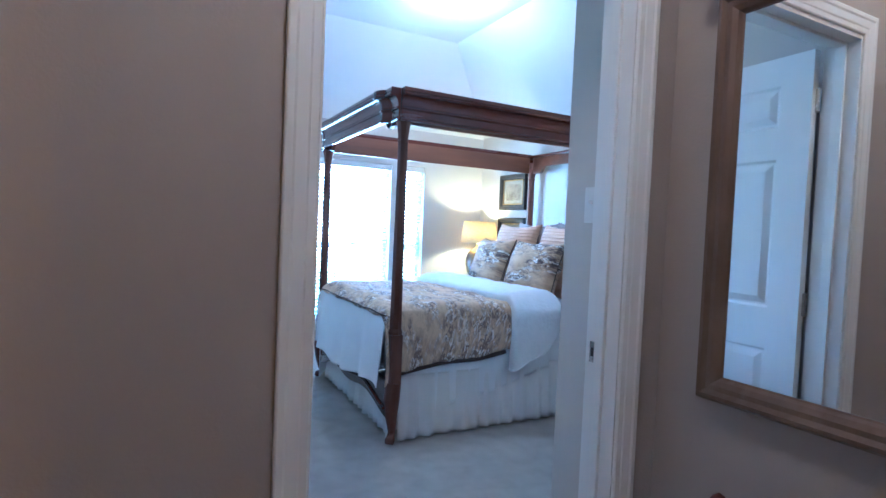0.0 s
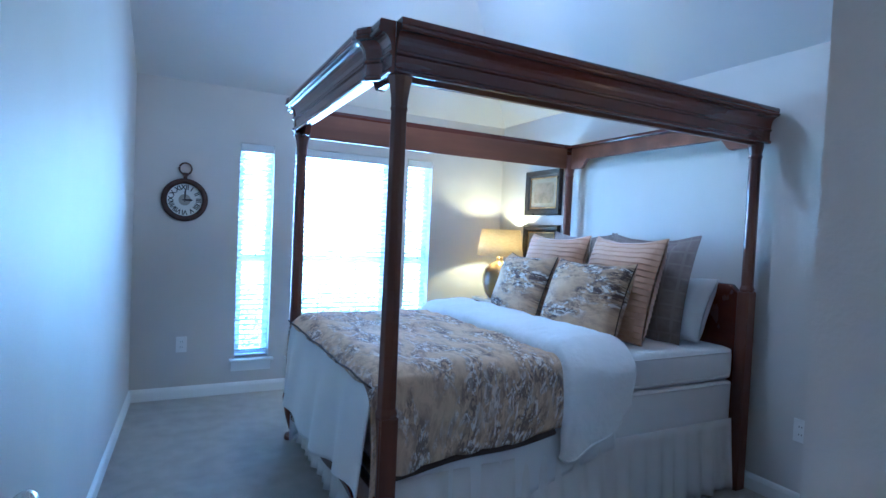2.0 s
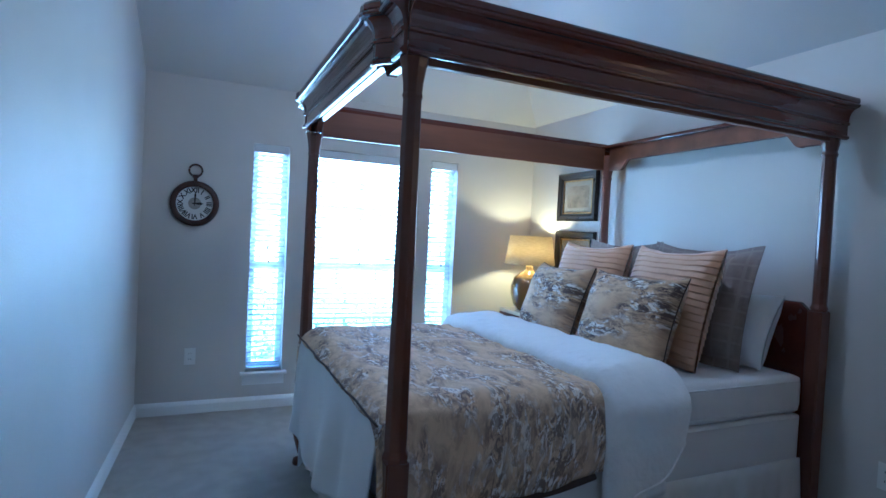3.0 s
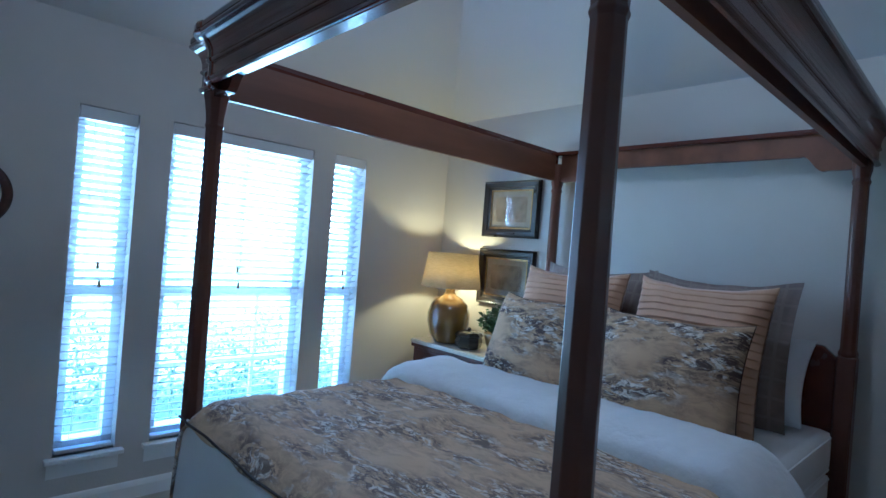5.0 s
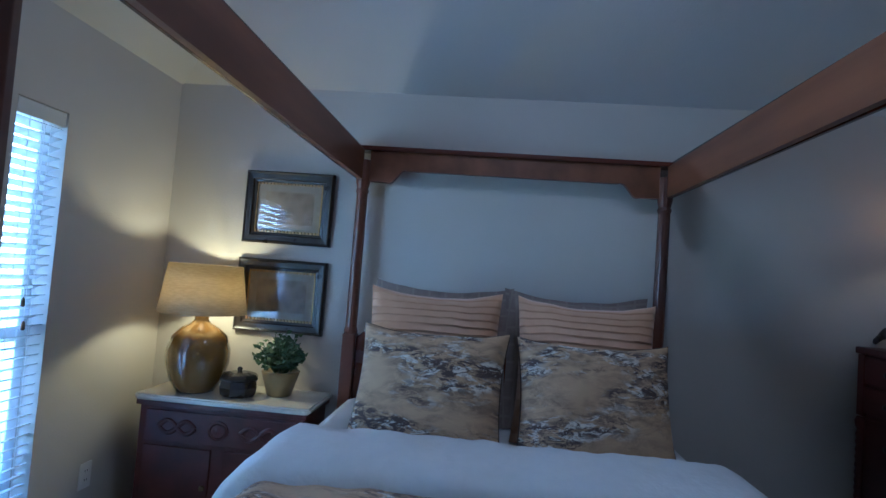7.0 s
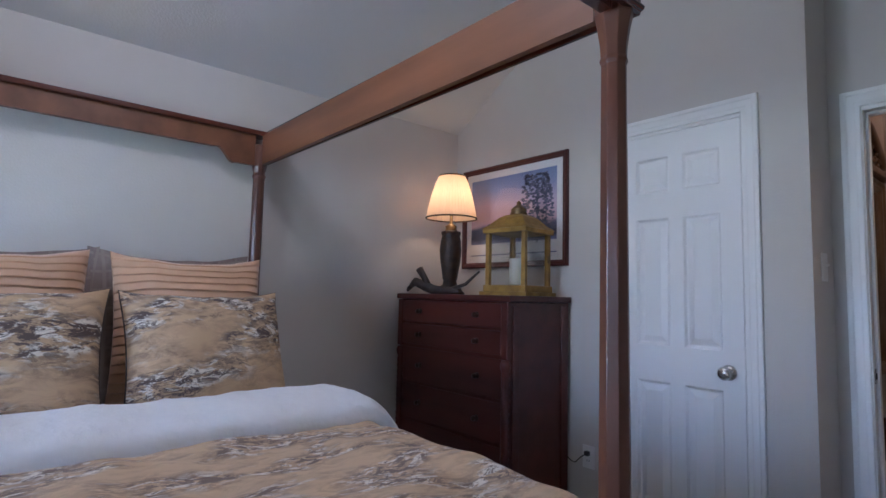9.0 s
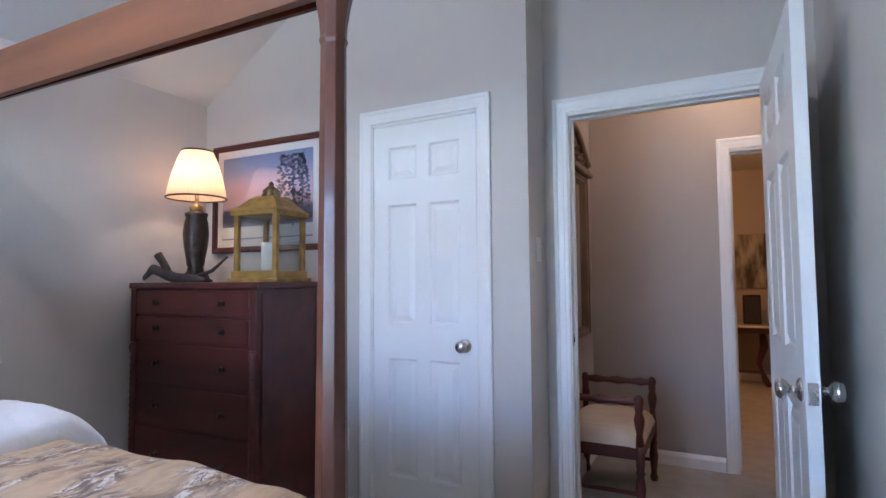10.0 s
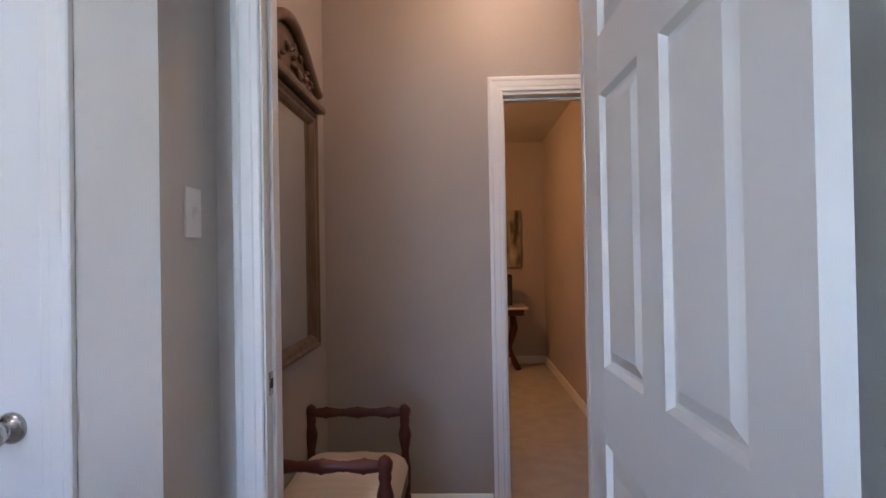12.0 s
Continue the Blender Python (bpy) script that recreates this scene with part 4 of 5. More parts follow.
def fold(u, v):
    # around a flattened tube across the bed, hanging at both sides
    a = 2 * math.pi * v
    ztop = 0.822
    y, z, side = over_bed(0, u, YS0, YN0, 0.375 + 0.22 * (0.5 + 0.5 * math.cos(a)) ** 1.5, ztop, 0.065, 0.11)
    low = max(0.0, (ztop - 0.06 - z) / 0.5)
    half = 0.20 - 0.035 * low
    cx = 4.315 + 0.025 * nz(y * 1.5, z * 2) - 0.085 * min(low, 1.0)
    th_ = 0.076 - 0.020 * low + 0.008 * nz(y * 5, a)
    ca, sa = math.cos(a), math.sin(a)
    dx = half * math.copysign(abs(ca) ** 0.8, ca)
    off = th_ * math.copysign(abs(sa) ** 0.6, sa)
    wob = 0.011 * nz(cx * 3 + dx * 7, y * 7, z * 5) + 0.004 * nz(dx * 22, y * 22, z * 22)
    if side:
        return (cx + dx, y + side * (off * 1.0 + 0.035 * low + wob + 0.012 * low * math.sin(dx * 30)), z)
    # blend the outward way round the edge
    ed = min(max((y - (YS0 - 0.065)) / 0.09, 0), 1) * min(max(((YN0 + 0.065) - y) / 0.09, 0), 1)
    sgn = -1 if y < 5.7 else 1
    return (cx + dx, y + (1 - ed) * sgn * off * 0.7, z + off * (0.35 + 0.65 * ed) + wob)


part("roll", sheet(fold, 170, 56, 0), QUILT, fo, "", True)
for u_end in (0.004, 0.996):
    rim = [Vector(fold(u_end, k / 40)) for k in range(41)]
    part("hem", tube([(p.x, p.y, p.z) for p in rim], 0.006, 6), QUILT, fo, "stitched hem of the coverlet", True)


PLACE = None


# pillows
def pillow_mesh(w, h, t, seed, pleats=0, flange=0.0):
    def f(side):
        def g(u, v):
            a, b = 2 * u - 1, 2 * v - 1
            inner = 1 - flange / w * 2
            aa, bb = min(abs(a) / inner, 1), min(abs(b) / inner, 1)
            puff = ((1 - aa ** 2.6) * (1 - bb ** 2.6)) ** 0.45 if aa < 1 and bb < 1 else 0.0
            pin = 1 - 0.07 * (1 - abs(b) ** 2) * abs(a) ** 3
            pin2 = 1 - 0.07 * (1 - abs(a) ** 2) * abs(b) ** 3
            d = side * (t / 2 * puff + 0.004)
            drop = 0.0
            d += side * puff * 0.012 * nz(a * 2.2 + seed, b * 2.2, seed)
            if pleats:
                tooth = (pleats * v + 0.12 * nz(a * 2, b * 3, seed)) % 1.0
                rise = 1 - tooth if tooth > 0.15 else tooth / 0.15
                d += side * (0.35 + 0.65 * puff) * 0.012 * rise
                drop = 0.007 * rise * min(1, 8 * v, 8 * (1 - v))
            return (a * w / 2 * pin, d, (b + 1) * h / 2 * pin2 + 0.006 * nz(a * 3, seed) - drop)
        return g

    bm = sheet(f(-1), 30, 160 if pleats else 30, 0, uv=lambda u, v: (u * w + seed, v * h + seed))
    back = sheet(f(1), 30, 160 if pleats else 30, 0, uv=lambda u, v: (u * w + seed + 3, v * h))
    bm = join(bm, back)
    bmesh.ops.remove_doubles(bm, verts=bm.verts[:], dist=0.0005)
    bmesh.ops.recalc_face_normals(bm, faces=bm.faces[:])
    return bm


def pillow(name, label, mat, x, y, z, w, h, t, lean, yaw, seed, pleats=0, flange=0.0, piping=None, group=""):
    p = thing(name, label, "pillow", group=group)
    p.matrix_world = pose(x, y, z, lean, 0, -90 + yaw)
    part("cushion", pillow_mesh(w, h, t, seed, pleats, flange), mat, p, "", True)
    if piping:
        pts = []
        for k in range(80):
            s = k / 80 * 4
            i, q = int(s), s - int(s)
            a, b = ((2 * q - 1, -1), (1, 2 * q - 1), (1 - 2 * q, 1), (-1, 1 - 2 * q))[i]
            pin = 1 - 0.07 * (1 - abs(b) ** 2) * abs(a) ** 3
            pin2 = 1 - 0.07 * (1 - abs(a) ** 2) * abs(b) ** 3
            pts.append((a * w / 2 * pin, 0, (b + 1) * h / 2 * pin2 + 0.006 * nz(a * 3, seed)))
        part("piping", tube(pts + pts[:1], 0.0032, 6), piping, p, "dark brown piping", True)
    return p


G = "bed pillows"
for i, y in enumerate((5.665, 6.262)):
    pillow("pillow_sham", "grey-brown flanged pillow sham leaning on the headboard", SHAM, 4.92, y, 0.775, 0.63, 0.60, 0.15, -13, (2, -2)[i], 1.0 + i, 0, 0.05, None, G)
    pillow("tan_pillow", "tan silk pillow with horizontal pleats", PLEAT, 4.715, y, 0.775, 0.55, 0.58, 0.18, -15, (-3, 3)[i], 3.0 + i, 18, 0, None, G)
    pillow("toile_pillow", "tan toile-printed square pillow with dark piping", TOILE_PILLOW, 4.476, y - 0.008, 0.785, 0.55, 0.435, 0.20, -20, (4, -5)[i], 5.3 + i * 2.1, 0, 0, DARKTRIM, G)
for i, y in enumerate((5.63, 6.30)):
    w = pillow("sleeping_pillow", "plain white sleeping pillow against the headboard", SHEET, 5.04, y, 0.785, 0.62, 0.37, 0.24, -22, 0, 9.0 + i, 0, 0, None, G)

# ---- nightstand and what stands on it ----
ns = thing("nightstand", "dark carved wooden nightstand with a cream marble top", "nightstand", (5.185, 7.235, 0))
ns.scale = (0.75, 1.09, 1.008)
top = prism([(-0.255, -0.36), (-0.235, -0.385), (0.245, -0.385), (0.245, 0.385), (-0.235, 0.385), (-0.255, 0.36)], "z", 0.715, 0.742)
bmesh.ops.bevel(top, geom=top.edges[:], offset=0.008, segments=3, affect="EDGES")
part("marble_top", top, MARBLE, ns, "cream marble top with rounded edge")
part("body", box(-0.225, 0.24, -0.355, 0.355, 0.10, 0.714, 0.004), DRESSER, ns)
part("cornice", box(-0.24, 0.242, -0.372, 0.372, 0.690, 0.7145, 0.006), DRESSER, ns)
dr = part("drawer", box(-0.238, -0.2255, -0.325, 0.325, 0.535, 0.675, 0.004), DRESSER, ns)
for s in (-1, 1):
    lz = [(-0.243, s * (0.10 + 0.16 * k / 16), 0.605 + 0.028 * math.sin(2 * math.pi * k / 16)) for k in range(17)]
    part("scroll_carving", tube(lz, 0.010, 8), DRESSER, dr, "carved scroll")
    part("scroll_carving", tube([(p[0], p[1], 1.21 - p[2]) for p in lz], 0.010, 8), DRESSER, dr, "carved scroll")
rs = lathe([(0.045, 0), (0.045, 0.008), (0.034, 0.012), (0.030, 0.006), (0.018, 0.010), (0.0, 0.018)], 20)
rs.transform(Matrix.Translation((-0.238, 0, 0.605)) @ Matrix.Rotation(radians(-90), 4, "Y"))
part("rosette", rs, DRESSER, dr, "carved round rosette")
for y in (-0.175, 0.175):
    part("door", box(-0.236, -0.2255, y - 0.15, y + 0.15, 0.14, 0.515, 0.004), DRESSER, ns)
    kn = lathe([(0.006, 0), (0.006, 0.012), (0.013, 0.018), (0.011, 0.026), (0, 0.029)], 12)
    kn.transform(Matrix.Translation((-0.236, y * 0.25, 0.35)) @ Matrix.Rotation(radians(-90), 4, "Y"))
    part("knob", kn, BRASS, ns, "brass knob")
for x in (-0.19, 0.20):
    for y in (-0.32, 0.32):
        part("leg", lathe([(0.018, 0), (0.026, 0.02), (0.020, 0.05), (0.032, 0.10)], 14, (x, y, 0)), DRESSER, ns, "", True)

nl = thing("table_lamp", "amber glazed bottle lamp with a linen drum shade, lit", "table lamp", (5.15, 7.44, 0.748))
part("base", lathe([(0.085, 0), (0.095, 0.008), (0.125, 0.06), (0.146, 0.14), (0.146, 0.20), (0.125, 0.265), (0.085, 0.305), (0.045, 0.325), (0.032, 0.345), (0.034, 0.36), (0.028, 0.37)], 36), AMBER, nl, "glossy amber bottle base", True)
part("neck", lathe([(0.016, 0.37), (0.016, 0.395), (0.010, 0.40), (0.010, 0.47)], 14), BRASS, nl, "brass lamp neck", True)
part("shade", lathe([(0.205, 0.378), (0.170, 0.612), (0.167, 0.612), (0.202, 0.378), (0.205, 0.378)], 40, capped=False), LINEN, nl, "tan slubbed linen drum shade", True)
part("harp", tube([(0.0, 0.0, 0.47), (0.05, 0, 0.51), (0.05, 0, 0.57), (0.0, 0, 0.605)], 0.002, 6), BRASS, nl)
for k in range(3):
    a = k * 2.094
    part("spider_arm", tube([(0, 0, 0.605), (0.168 * math.cos(a), 0.168 * math.sin(a), 0.608)], 0.002, 6), BRASS, nl)

ub = thing("lidded_box", "small black lidded ceramic box", "box", (5.13, 7.215, 0.748))
part("body", lathe([(0.070, 0), (0.085, 0.012), (0.090, 0.045), (0.085, 0.075), (0.092, 0.083), (0.092, 0.090)], 8), BLACKPOT, ub)
part("lid", lathe([(0.092, 0.0905), (0.080, 0.104), (0.045, 0.114), (0.010, 0.117), (0.014, 0.128), (0.008, 0.136), (0, 0.138)], 8), BLACKPOT, ub, "faceted lid with a knob")

pl = thing("potted_plant", "leafy green plant in an ochre ceramic pot", "potted plant", (5.215, 7.045, 0.748))
part("pot", lathe([(0.052, 0), (0.060, 0.006), (0.088, 0.105), (0.093, 0.118), (0.086, 0.122), (0.078, 0.112), (0.0, 0.108)], 28), POT, pl, "ochre tapered pot", True)
rl = random.Random(5)
stems, leaves = bmesh.new(), bmesh.new()
for k in range(84):
    a, tilt = rl.uniform(0, 6.283), rl.uniform(0.05, 1.15)
    ln = rl.uniform(0.10, 0.19)
    tip = Vector((math.cos(a) * math.sin(tilt) * ln, math.sin(a) * math.sin(tilt) * ln, 0.115 + math.cos(tilt) * ln))
    root = Vector((math.cos(a) * 0.03, math.sin(a) * 0.03, 0.108))
    tube([root, root.lerp(tip, 0.5) + Vector((0, 0, 0.015)), tip], 0.0016, 5, stems)
    for j in range(7):
        c = root.lerp(tip, 0.4 + 0.6 * j / 6)
        d = Vector((rl.uniform(-1, 1), rl.uniform(-1, 1), rl.uniform(-0.35, 0.6))).normalized()
        w = d.orthogonal().normalized()
        s = rl.uniform(0.026, 0.042)
        nrm = d.cross(w) * 0.15 * s
        vs = [leaves.verts.new(c + p) for p in (Vector(), d * s * 0.45 + w * s * 0.32 + nrm, d * s, d * s * 0.45 - w * s * 0.32 + nrm)]
        leaves.faces.new((vs[0], vs[1], vs[2]))
        leaves.faces.new((vs[0], vs[2], vs[3]))
part("stems", stems, LEAF, pl)
part("leaves", leaves, LEAF, pl, "small dark green leaves")


# ---- pictures ----
def framed(name, label, at, turn, w, h, rim, mat_w, deep, rim_mat, board, art, beads, group=""):
    """Framed picture facing -y in its own frame, hung by its middle."""
    p = thing(name, label, "picture", at, turn, group)
    hw, hh = w / 2, h / 2
    prof = [(0, 0.002), (0, deep * 0.7), (0.008, deep), (0.016, deep * 0.86), (rim * 0.7, deep * 0.8), (rim * 0.8, deep * 0.55), (rim, deep * 0.5), (rim, 0.002)]
    own = bmesh.new()
    cs = [(-hw, -hh, 1, 1), (hw, -hh, -1, 1), (hw, hh, -1, -1), (-hw, hh, 1, -1)]
    rows = [[own.verts.new((x + sx * a, -d, z + sz * a)) for a, d in prof] for x, z, sx, sz in cs]
    n = len(prof)
    for i in range(4):
        a, b = rows[i], rows[(i + 1) % 4]
        for k in range(n - 1):
            own.faces.new((a[k], b[k], b[k + 1], a[k + 1]))
    bmesh.ops.recalc_face_normals(own, faces=own.faces[:])
    part("frame", own, rim_mat, p)
    if beads:
        for z, x0, x1 in ((-hh + rim + 0.006, -hw + rim, hw - rim), (hh - rim - 0.006, -hw + rim, hw - rim)):
            own = bmesh.new()
            k = int((x1 - x0) / 0.018)
            for i in range(k):
                x = x0 + (i + 0.5) * (x1 - x0) / k
                box(x - 0.006, x + 0.006, -deep * 0.55, -deep * 0.3, z - 0.006, z + 0.006, 0.002, own)
            part("gilt_beading", own, GOLD, p, "gilt beaded inner edge")
        for x in (-hw + rim + 0.005, hw - rim - 0.005):
            part("gilt_edge", box(x - 0.003, x + 0.003, -deep * 0.5, -deep * 0.3, -hh + rim + 0.013, hh - rim - 0.013, 0.001), GOLD, p)
    part("mat_board", box(-hw + rim - 0.002, hw - rim + 0.002, -0.008, -0.003, -hh + rim - 0.002, hh - rim + 0.002), board, p)
    pic = part("print", box(-hw + rim + mat_w, hw - rim - mat_w, -0.0095, -0.0081, -hh + rim + mat_w, hh - rim - mat_w), art, p)
    g = part("glass", box(-hw + rim - 0.001, hw - rim + 0.001, -0.0135, -0.0115, -hh + rim - 0.001, hh - rim + 0.001), GLASS, p, "reflective picture glass")
    g.visible_shadow = False
    return p, pic


framed("framed_picture", "sepia print in a black gilt-beaded frame, above another", (XE, 7.135, 1.685), -90, 0.475, 0.382, 0.058, 0.048, 0.035, BLACKWOOD, MATBOARD, PRINT, True, "bedside pictures")
framed("framed_picture", "sepia print in a black gilt-beaded frame, below another", (XE, 7.137, 1.222), -90, 0.478, 0.380, 0.058, 0.048, 0.035, BLACKWOOD, MATBOARD, PRINT, True, "bedside pictures")


def dusk(name, z0, z1):
    """Winter dusk: pale pink low in the sky, blue above, snow at the foot."""
    m = material(name, (0.3, 0.3, 0.4), 0.7)
    t = m.node_tree
    co, sep, add, ns_, ramp = (t.nodes.new(k) for k in ("ShaderNodeTexCoord", "ShaderNodeSeparateXYZ", "ShaderNodeMath", "ShaderNodeTexNoise", "ShaderNodeValToRGB"))
    ns_.inputs["Scale"].default_value, ns_.inputs["Detail"].default_value = 7, 6
    mul = t.nodes.new("ShaderNodeMath")
    mul.operation = "MULTIPLY_ADD"
    mul.inputs[1].default_value, mul.inputs[2].default_value = 0.16, -0.08
    rng = t.nodes.new("ShaderNodeMapRange")
    rng.inputs["From Min"].default_value, rng.inputs["From Max"].default_value = z0, z1
    t.links.new(co.outputs["Object"], sep.inputs["Vector"])
    t.links.new(co.outputs["Object"], ns_.inputs["Vector"])
    t.links.new(sep.outputs["Z"], rng.inputs["Value"])
    t.links.new(ns_.outputs["Fac"], mul.inputs[0])
    t.links.new(rng.outputs["Result"], add.inputs[0])
    t.links.new(mul.outputs["Value"], add.inputs[1])
    t.links.new(add.outputs["Value"], ramp.inputs["Fac"])
    stops = ((0.0, (0.16, 0.17, 0.28)), (0.16, (0.20, 0.20, 0.32)), (0.22, (0.05, 0.055, 0.10)), (0.34, (0.10, 0.10, 0.18)), (0.40, (0.55, 0.38, 0.42)), (0.62, (0.50, 0.40, 0.52)), (0.85, (0.22, 0.27, 0.46)), (1.0, (0.16, 0.22, 0.42)))
    ramp.color_ramp.elements[0].color = (*stops[0][1], 1)
    ramp.color_ramp.elements[1].position, ramp.color_ramp.elements[1].color = 1.0, (*stops[-1][1], 1)
    for pos, c in stops[1:-1]:
        e = ramp.color_ramp.elements.new(pos)
        e.color = (*c, 1)
    t.links.new(ramp.outputs["Color"], t.nodes["Principled BSDF"].inputs["Base Color"])
    return m


PX, PZ, PW, PHH = 4.850, 1.715, 0.868, 0.66
paint, pic = framed("landscape_picture", "winter dusk landscape print in a dark red wooden frame", (PX, YC, PZ), 180, PW, PHH, 0.035, 0.045, 0.028, DRESSER, WHITEMAT, dusk("winter_dusk", -0.255, 0.255), False)
TREE = material("printed_tree", (0.06, 0.068, 0.12), 0.7, 0, (0.15, 0.16, 0.26), 30, 0.7)
own = bmesh.new()
rt = random.Random(11)


def blob(cx, cz, r, k):
    vs = [own.verts.new((cx + r * rt.uniform(0.6, 1.1) * math.cos(2 * math.pi * i / k), -0.0100, cz + 0.6 * r * rt.uniform(0.5, 1.1) * math.sin(2 * math.pi * i / k))) for i in range(k)]
    own.faces.new(vs)


own2 = box(0.206, 0.216, -0.0099, -0.0097, -0.19, 0.16)
box(0.274, 0.281, -0.0099, -0.0097, -0.17, 0.10, 0, own2)
for k in range(520):
    zz = rt.uniform(-0.17, 0.225)
    blob(0.20 + rt.uniform(-1, 1) * (0.13 - 0.28 * max(zz - 0.06, 0)), zz, rt.uniform(0.006, 0.018), 9)
for k in range(26):
    blob(rt.uniform(-0.22, 0.10), -0.075 + rt.uniform(-0.02, 0.02), rt.uniform(0.015, 0.035), 9)
part("printed_trunks", own2, TREE, pic)
part("printed_foliage", own, TREE, pic)
part("printed_snow", box(-0.355, 0.355, -0.00985, -0.0096, -0.2435, -0.175), WHITEMAT, pic, "snow bank in the print")

# ---- dresser ----
DX, DY = 4.860, 4.055
ds = thing("dresser", "tall dark mahogany chest of drawers with turned corner columns", "dresser", (DX, DY, 0))
ds.scale = (1, 1, 1.0237)
hw, hd = 0.457, 0.235
part("body", box(-hw, hw, -hd, hd, 0.10, 1.150, 0.004), DRESSER, ds)
part("top", box(-hw - 0.018, hw + 0.018, -hd - 0.005, hd + 0.022, 1.1505, 1.182, 0.008), DRESSER, ds, "moulded top board")
part("plinth", box(-hw - 0.012, hw + 0.012, -hd, hd + 0.014, 0.05, 0.0995, 0.006), DRESSER, ds)
part("side_panel_trim", box(-hw - 0.008, -hw - 0.0005, -hd + 0.02, -hd + 0.07, 0.12, 1.13, 0.003, box(-hw - 0.008, -hw - 0.0005, hd - 0.07, hd - 0.02, 0.12, 1.13, 0.003)), DRESSER, ds)
for i, (z0, z1) in enumerate(((1.022, 1.142), (0.892, 1.008), (0.680, 0.872), (0.470, 0.664), (0.20, 0.454))):
    out = 0.016 if i < 2 else 0.008
    d = part("drawer", box(-hw + 0.045, hw - 0.045, hd + 0.0005, hd + out, z0, z1, 0.004), DRESSER, ds)
    for x in (-0.24, 0.24):
        kn = lathe([(0.016, 0), (0.016, 0.003), (0.006, 0.006), (0.006, 0.014), (0.014, 0.020), (0.012, 0.028), (0, 0.031)], 14)
        kn.transform(Matrix.Translation((x, hd + out, (z0 + z1) / 2)) @ Matrix.Rotation(radians(-90), 4, "X"))
        part("drawer_knob", kn, BRONZE, d, "dark bronze knob", True)
for s in (-1, 1):
    rope = [(0.020, 0.12), (0.026, 0.14), (0.018, 0.17)]
    for k in range(36):
        z = 0.19 + 0.60 * k / 35
        rope.append((0.0195 + 0.0035 * (k % 2), z))
    rope += [(0.018, 0.81), (0.026, 0.83), (0.028, 0.85), (0.020, 0.87)]
    part("corner_column", lathe(rope, 14, (s * (hw - 0.020), hd + 0.004, 0)), DRESSER, ds, "rope-turned corner column", True)
    part("corner_block", box(s * (hw - 0.0205) - 0.022, s * (hw - 0.0205) + 0.022, hd - 0.01, hd + 0.018, 0.875, 1.149, 0.004), DRESSER, ds)
    for y in (-hd + 0.05, hd - 0.04):
        part("foot", lathe([(0.022, 0), (0.032, 0.02), (0.030, 0.049)], 12, (s * (hw - 0.04), y, 0)), DRESSER, ds)

dl = thing("table_lamp", "dark bronze urn lamp with a pleated silk shade, lit", "table lamp", (5.09, 4.09, 1.21))
part("base", lathe([(0.0, 0), (0.090, 0), (0.092, 0.012), (0.075, 0.022), (0.070, 0.04), (0.045, 0.06), (0.040, 0.085), (0.046, 0.095), (0.050, 0.13), (0.062, 0.20), (0.068, 0.27), (0.062, 0.33), (0.054, 0.36), (0.060, 0.372), (0.060, 0.385), (0.036, 0.392)], 30), BRONZE, dl, "ribbed dark bronze urn", True)
part("collar", lathe([(0.040, 0.392), (0.034, 0.40), (0.036, 0.42), (0.022, 0.43), (0.010, 0.44), (0.010, 0.56)], 18), BRASS, dl, "copper-coloured collar", True)


sh = bmesh.new()
rows = []
for r, z in ((0.155, 0.468), (0.145, 0.525), (0.125, 0.61), (0.100, 0.69), (0.079, 0.735)):
    rows.append([sh.verts.new(((r + 0.003 * (i % 2)) * math.cos(2 * math.pi * i / 96), (r + 0.003 * (i % 2)) * math.sin(2 * math.pi * i / 96), z)) for i in range(96)])
for a, b in zip(rows, rows[1:]):
    for i in range(96):
        sh.faces.new((a[i], a[(i + 1) % 96], b[(i + 1) % 96], b[i]))
part("shade", sh, SILK, dl, "pleated cream silk bell shade")
for r, z in ((0.1575, 0.470), (0.081, 0.734)):
    part("shade_trim", tube([(r * math.cos(a * math.pi / 24), r * math.sin(a * math.pi / 24), z) for a in range(49)], 0.005, 6), BRONZE, dl, "dark braid edge")
part("harp", tube([(0, 0, 0.56), (0.05, 0, 0.61), (0.045, 0, 0.69), (0, 0, 0.738)], 0.0025, 6), BRASS, dl)
part("finial", lathe([(0.004, 0.732), (0.012, 0.738), (0.009, 0.742), (0.013, 0.748), (0.0, 0.758)], 12), BRONZE, dl)

dw = thing("driftwood", "dark twisted driftwood branch lying on the dresser", "driftwood", (5.08, 4.19, 1.21))
part("branch", tube([(0.26, 0.0, 0.055), (0.20, 0.02, 0.075), (0.12, 0.0, 0.045), (0.02, 0.02, 0.025), (-0.10, 0.0, 0.02), (-0.2, 0.01, 0.012)], [0.018, 0.026, 0.030, 0.028, 0.024, 0.010], 10), DRIFT, dw, "", True)
part("twig", tube([(0.10, 0.0, 0.05), (0.15, -0.01, 0.10), (0.19, 0.0, 0.155)], [0.022, 0.02, 0.024], 10), DRIFT, dw, "", True)
part("twig", tube([(-0.10, 0.0, 0.025), (-0.22, -0.02, 0.06), (-0.33, -0.02, 0.13)], [0.014, 0.010, 0.006], 8), DRIFT, dw, "", True)
part("twig", tube([(0.26, 0, 0.055), (0.30, 0.01, 0.02), (0.31, 0.02, 0.006)], [0.016, 0.012, 0.006], 8), DRIFT, dw, "", True)

ln = thing("candle_lantern", "ochre painted square lantern holding a white candle", "lantern", (4.56, 4.06, 1.21), 8)
a = 0.125
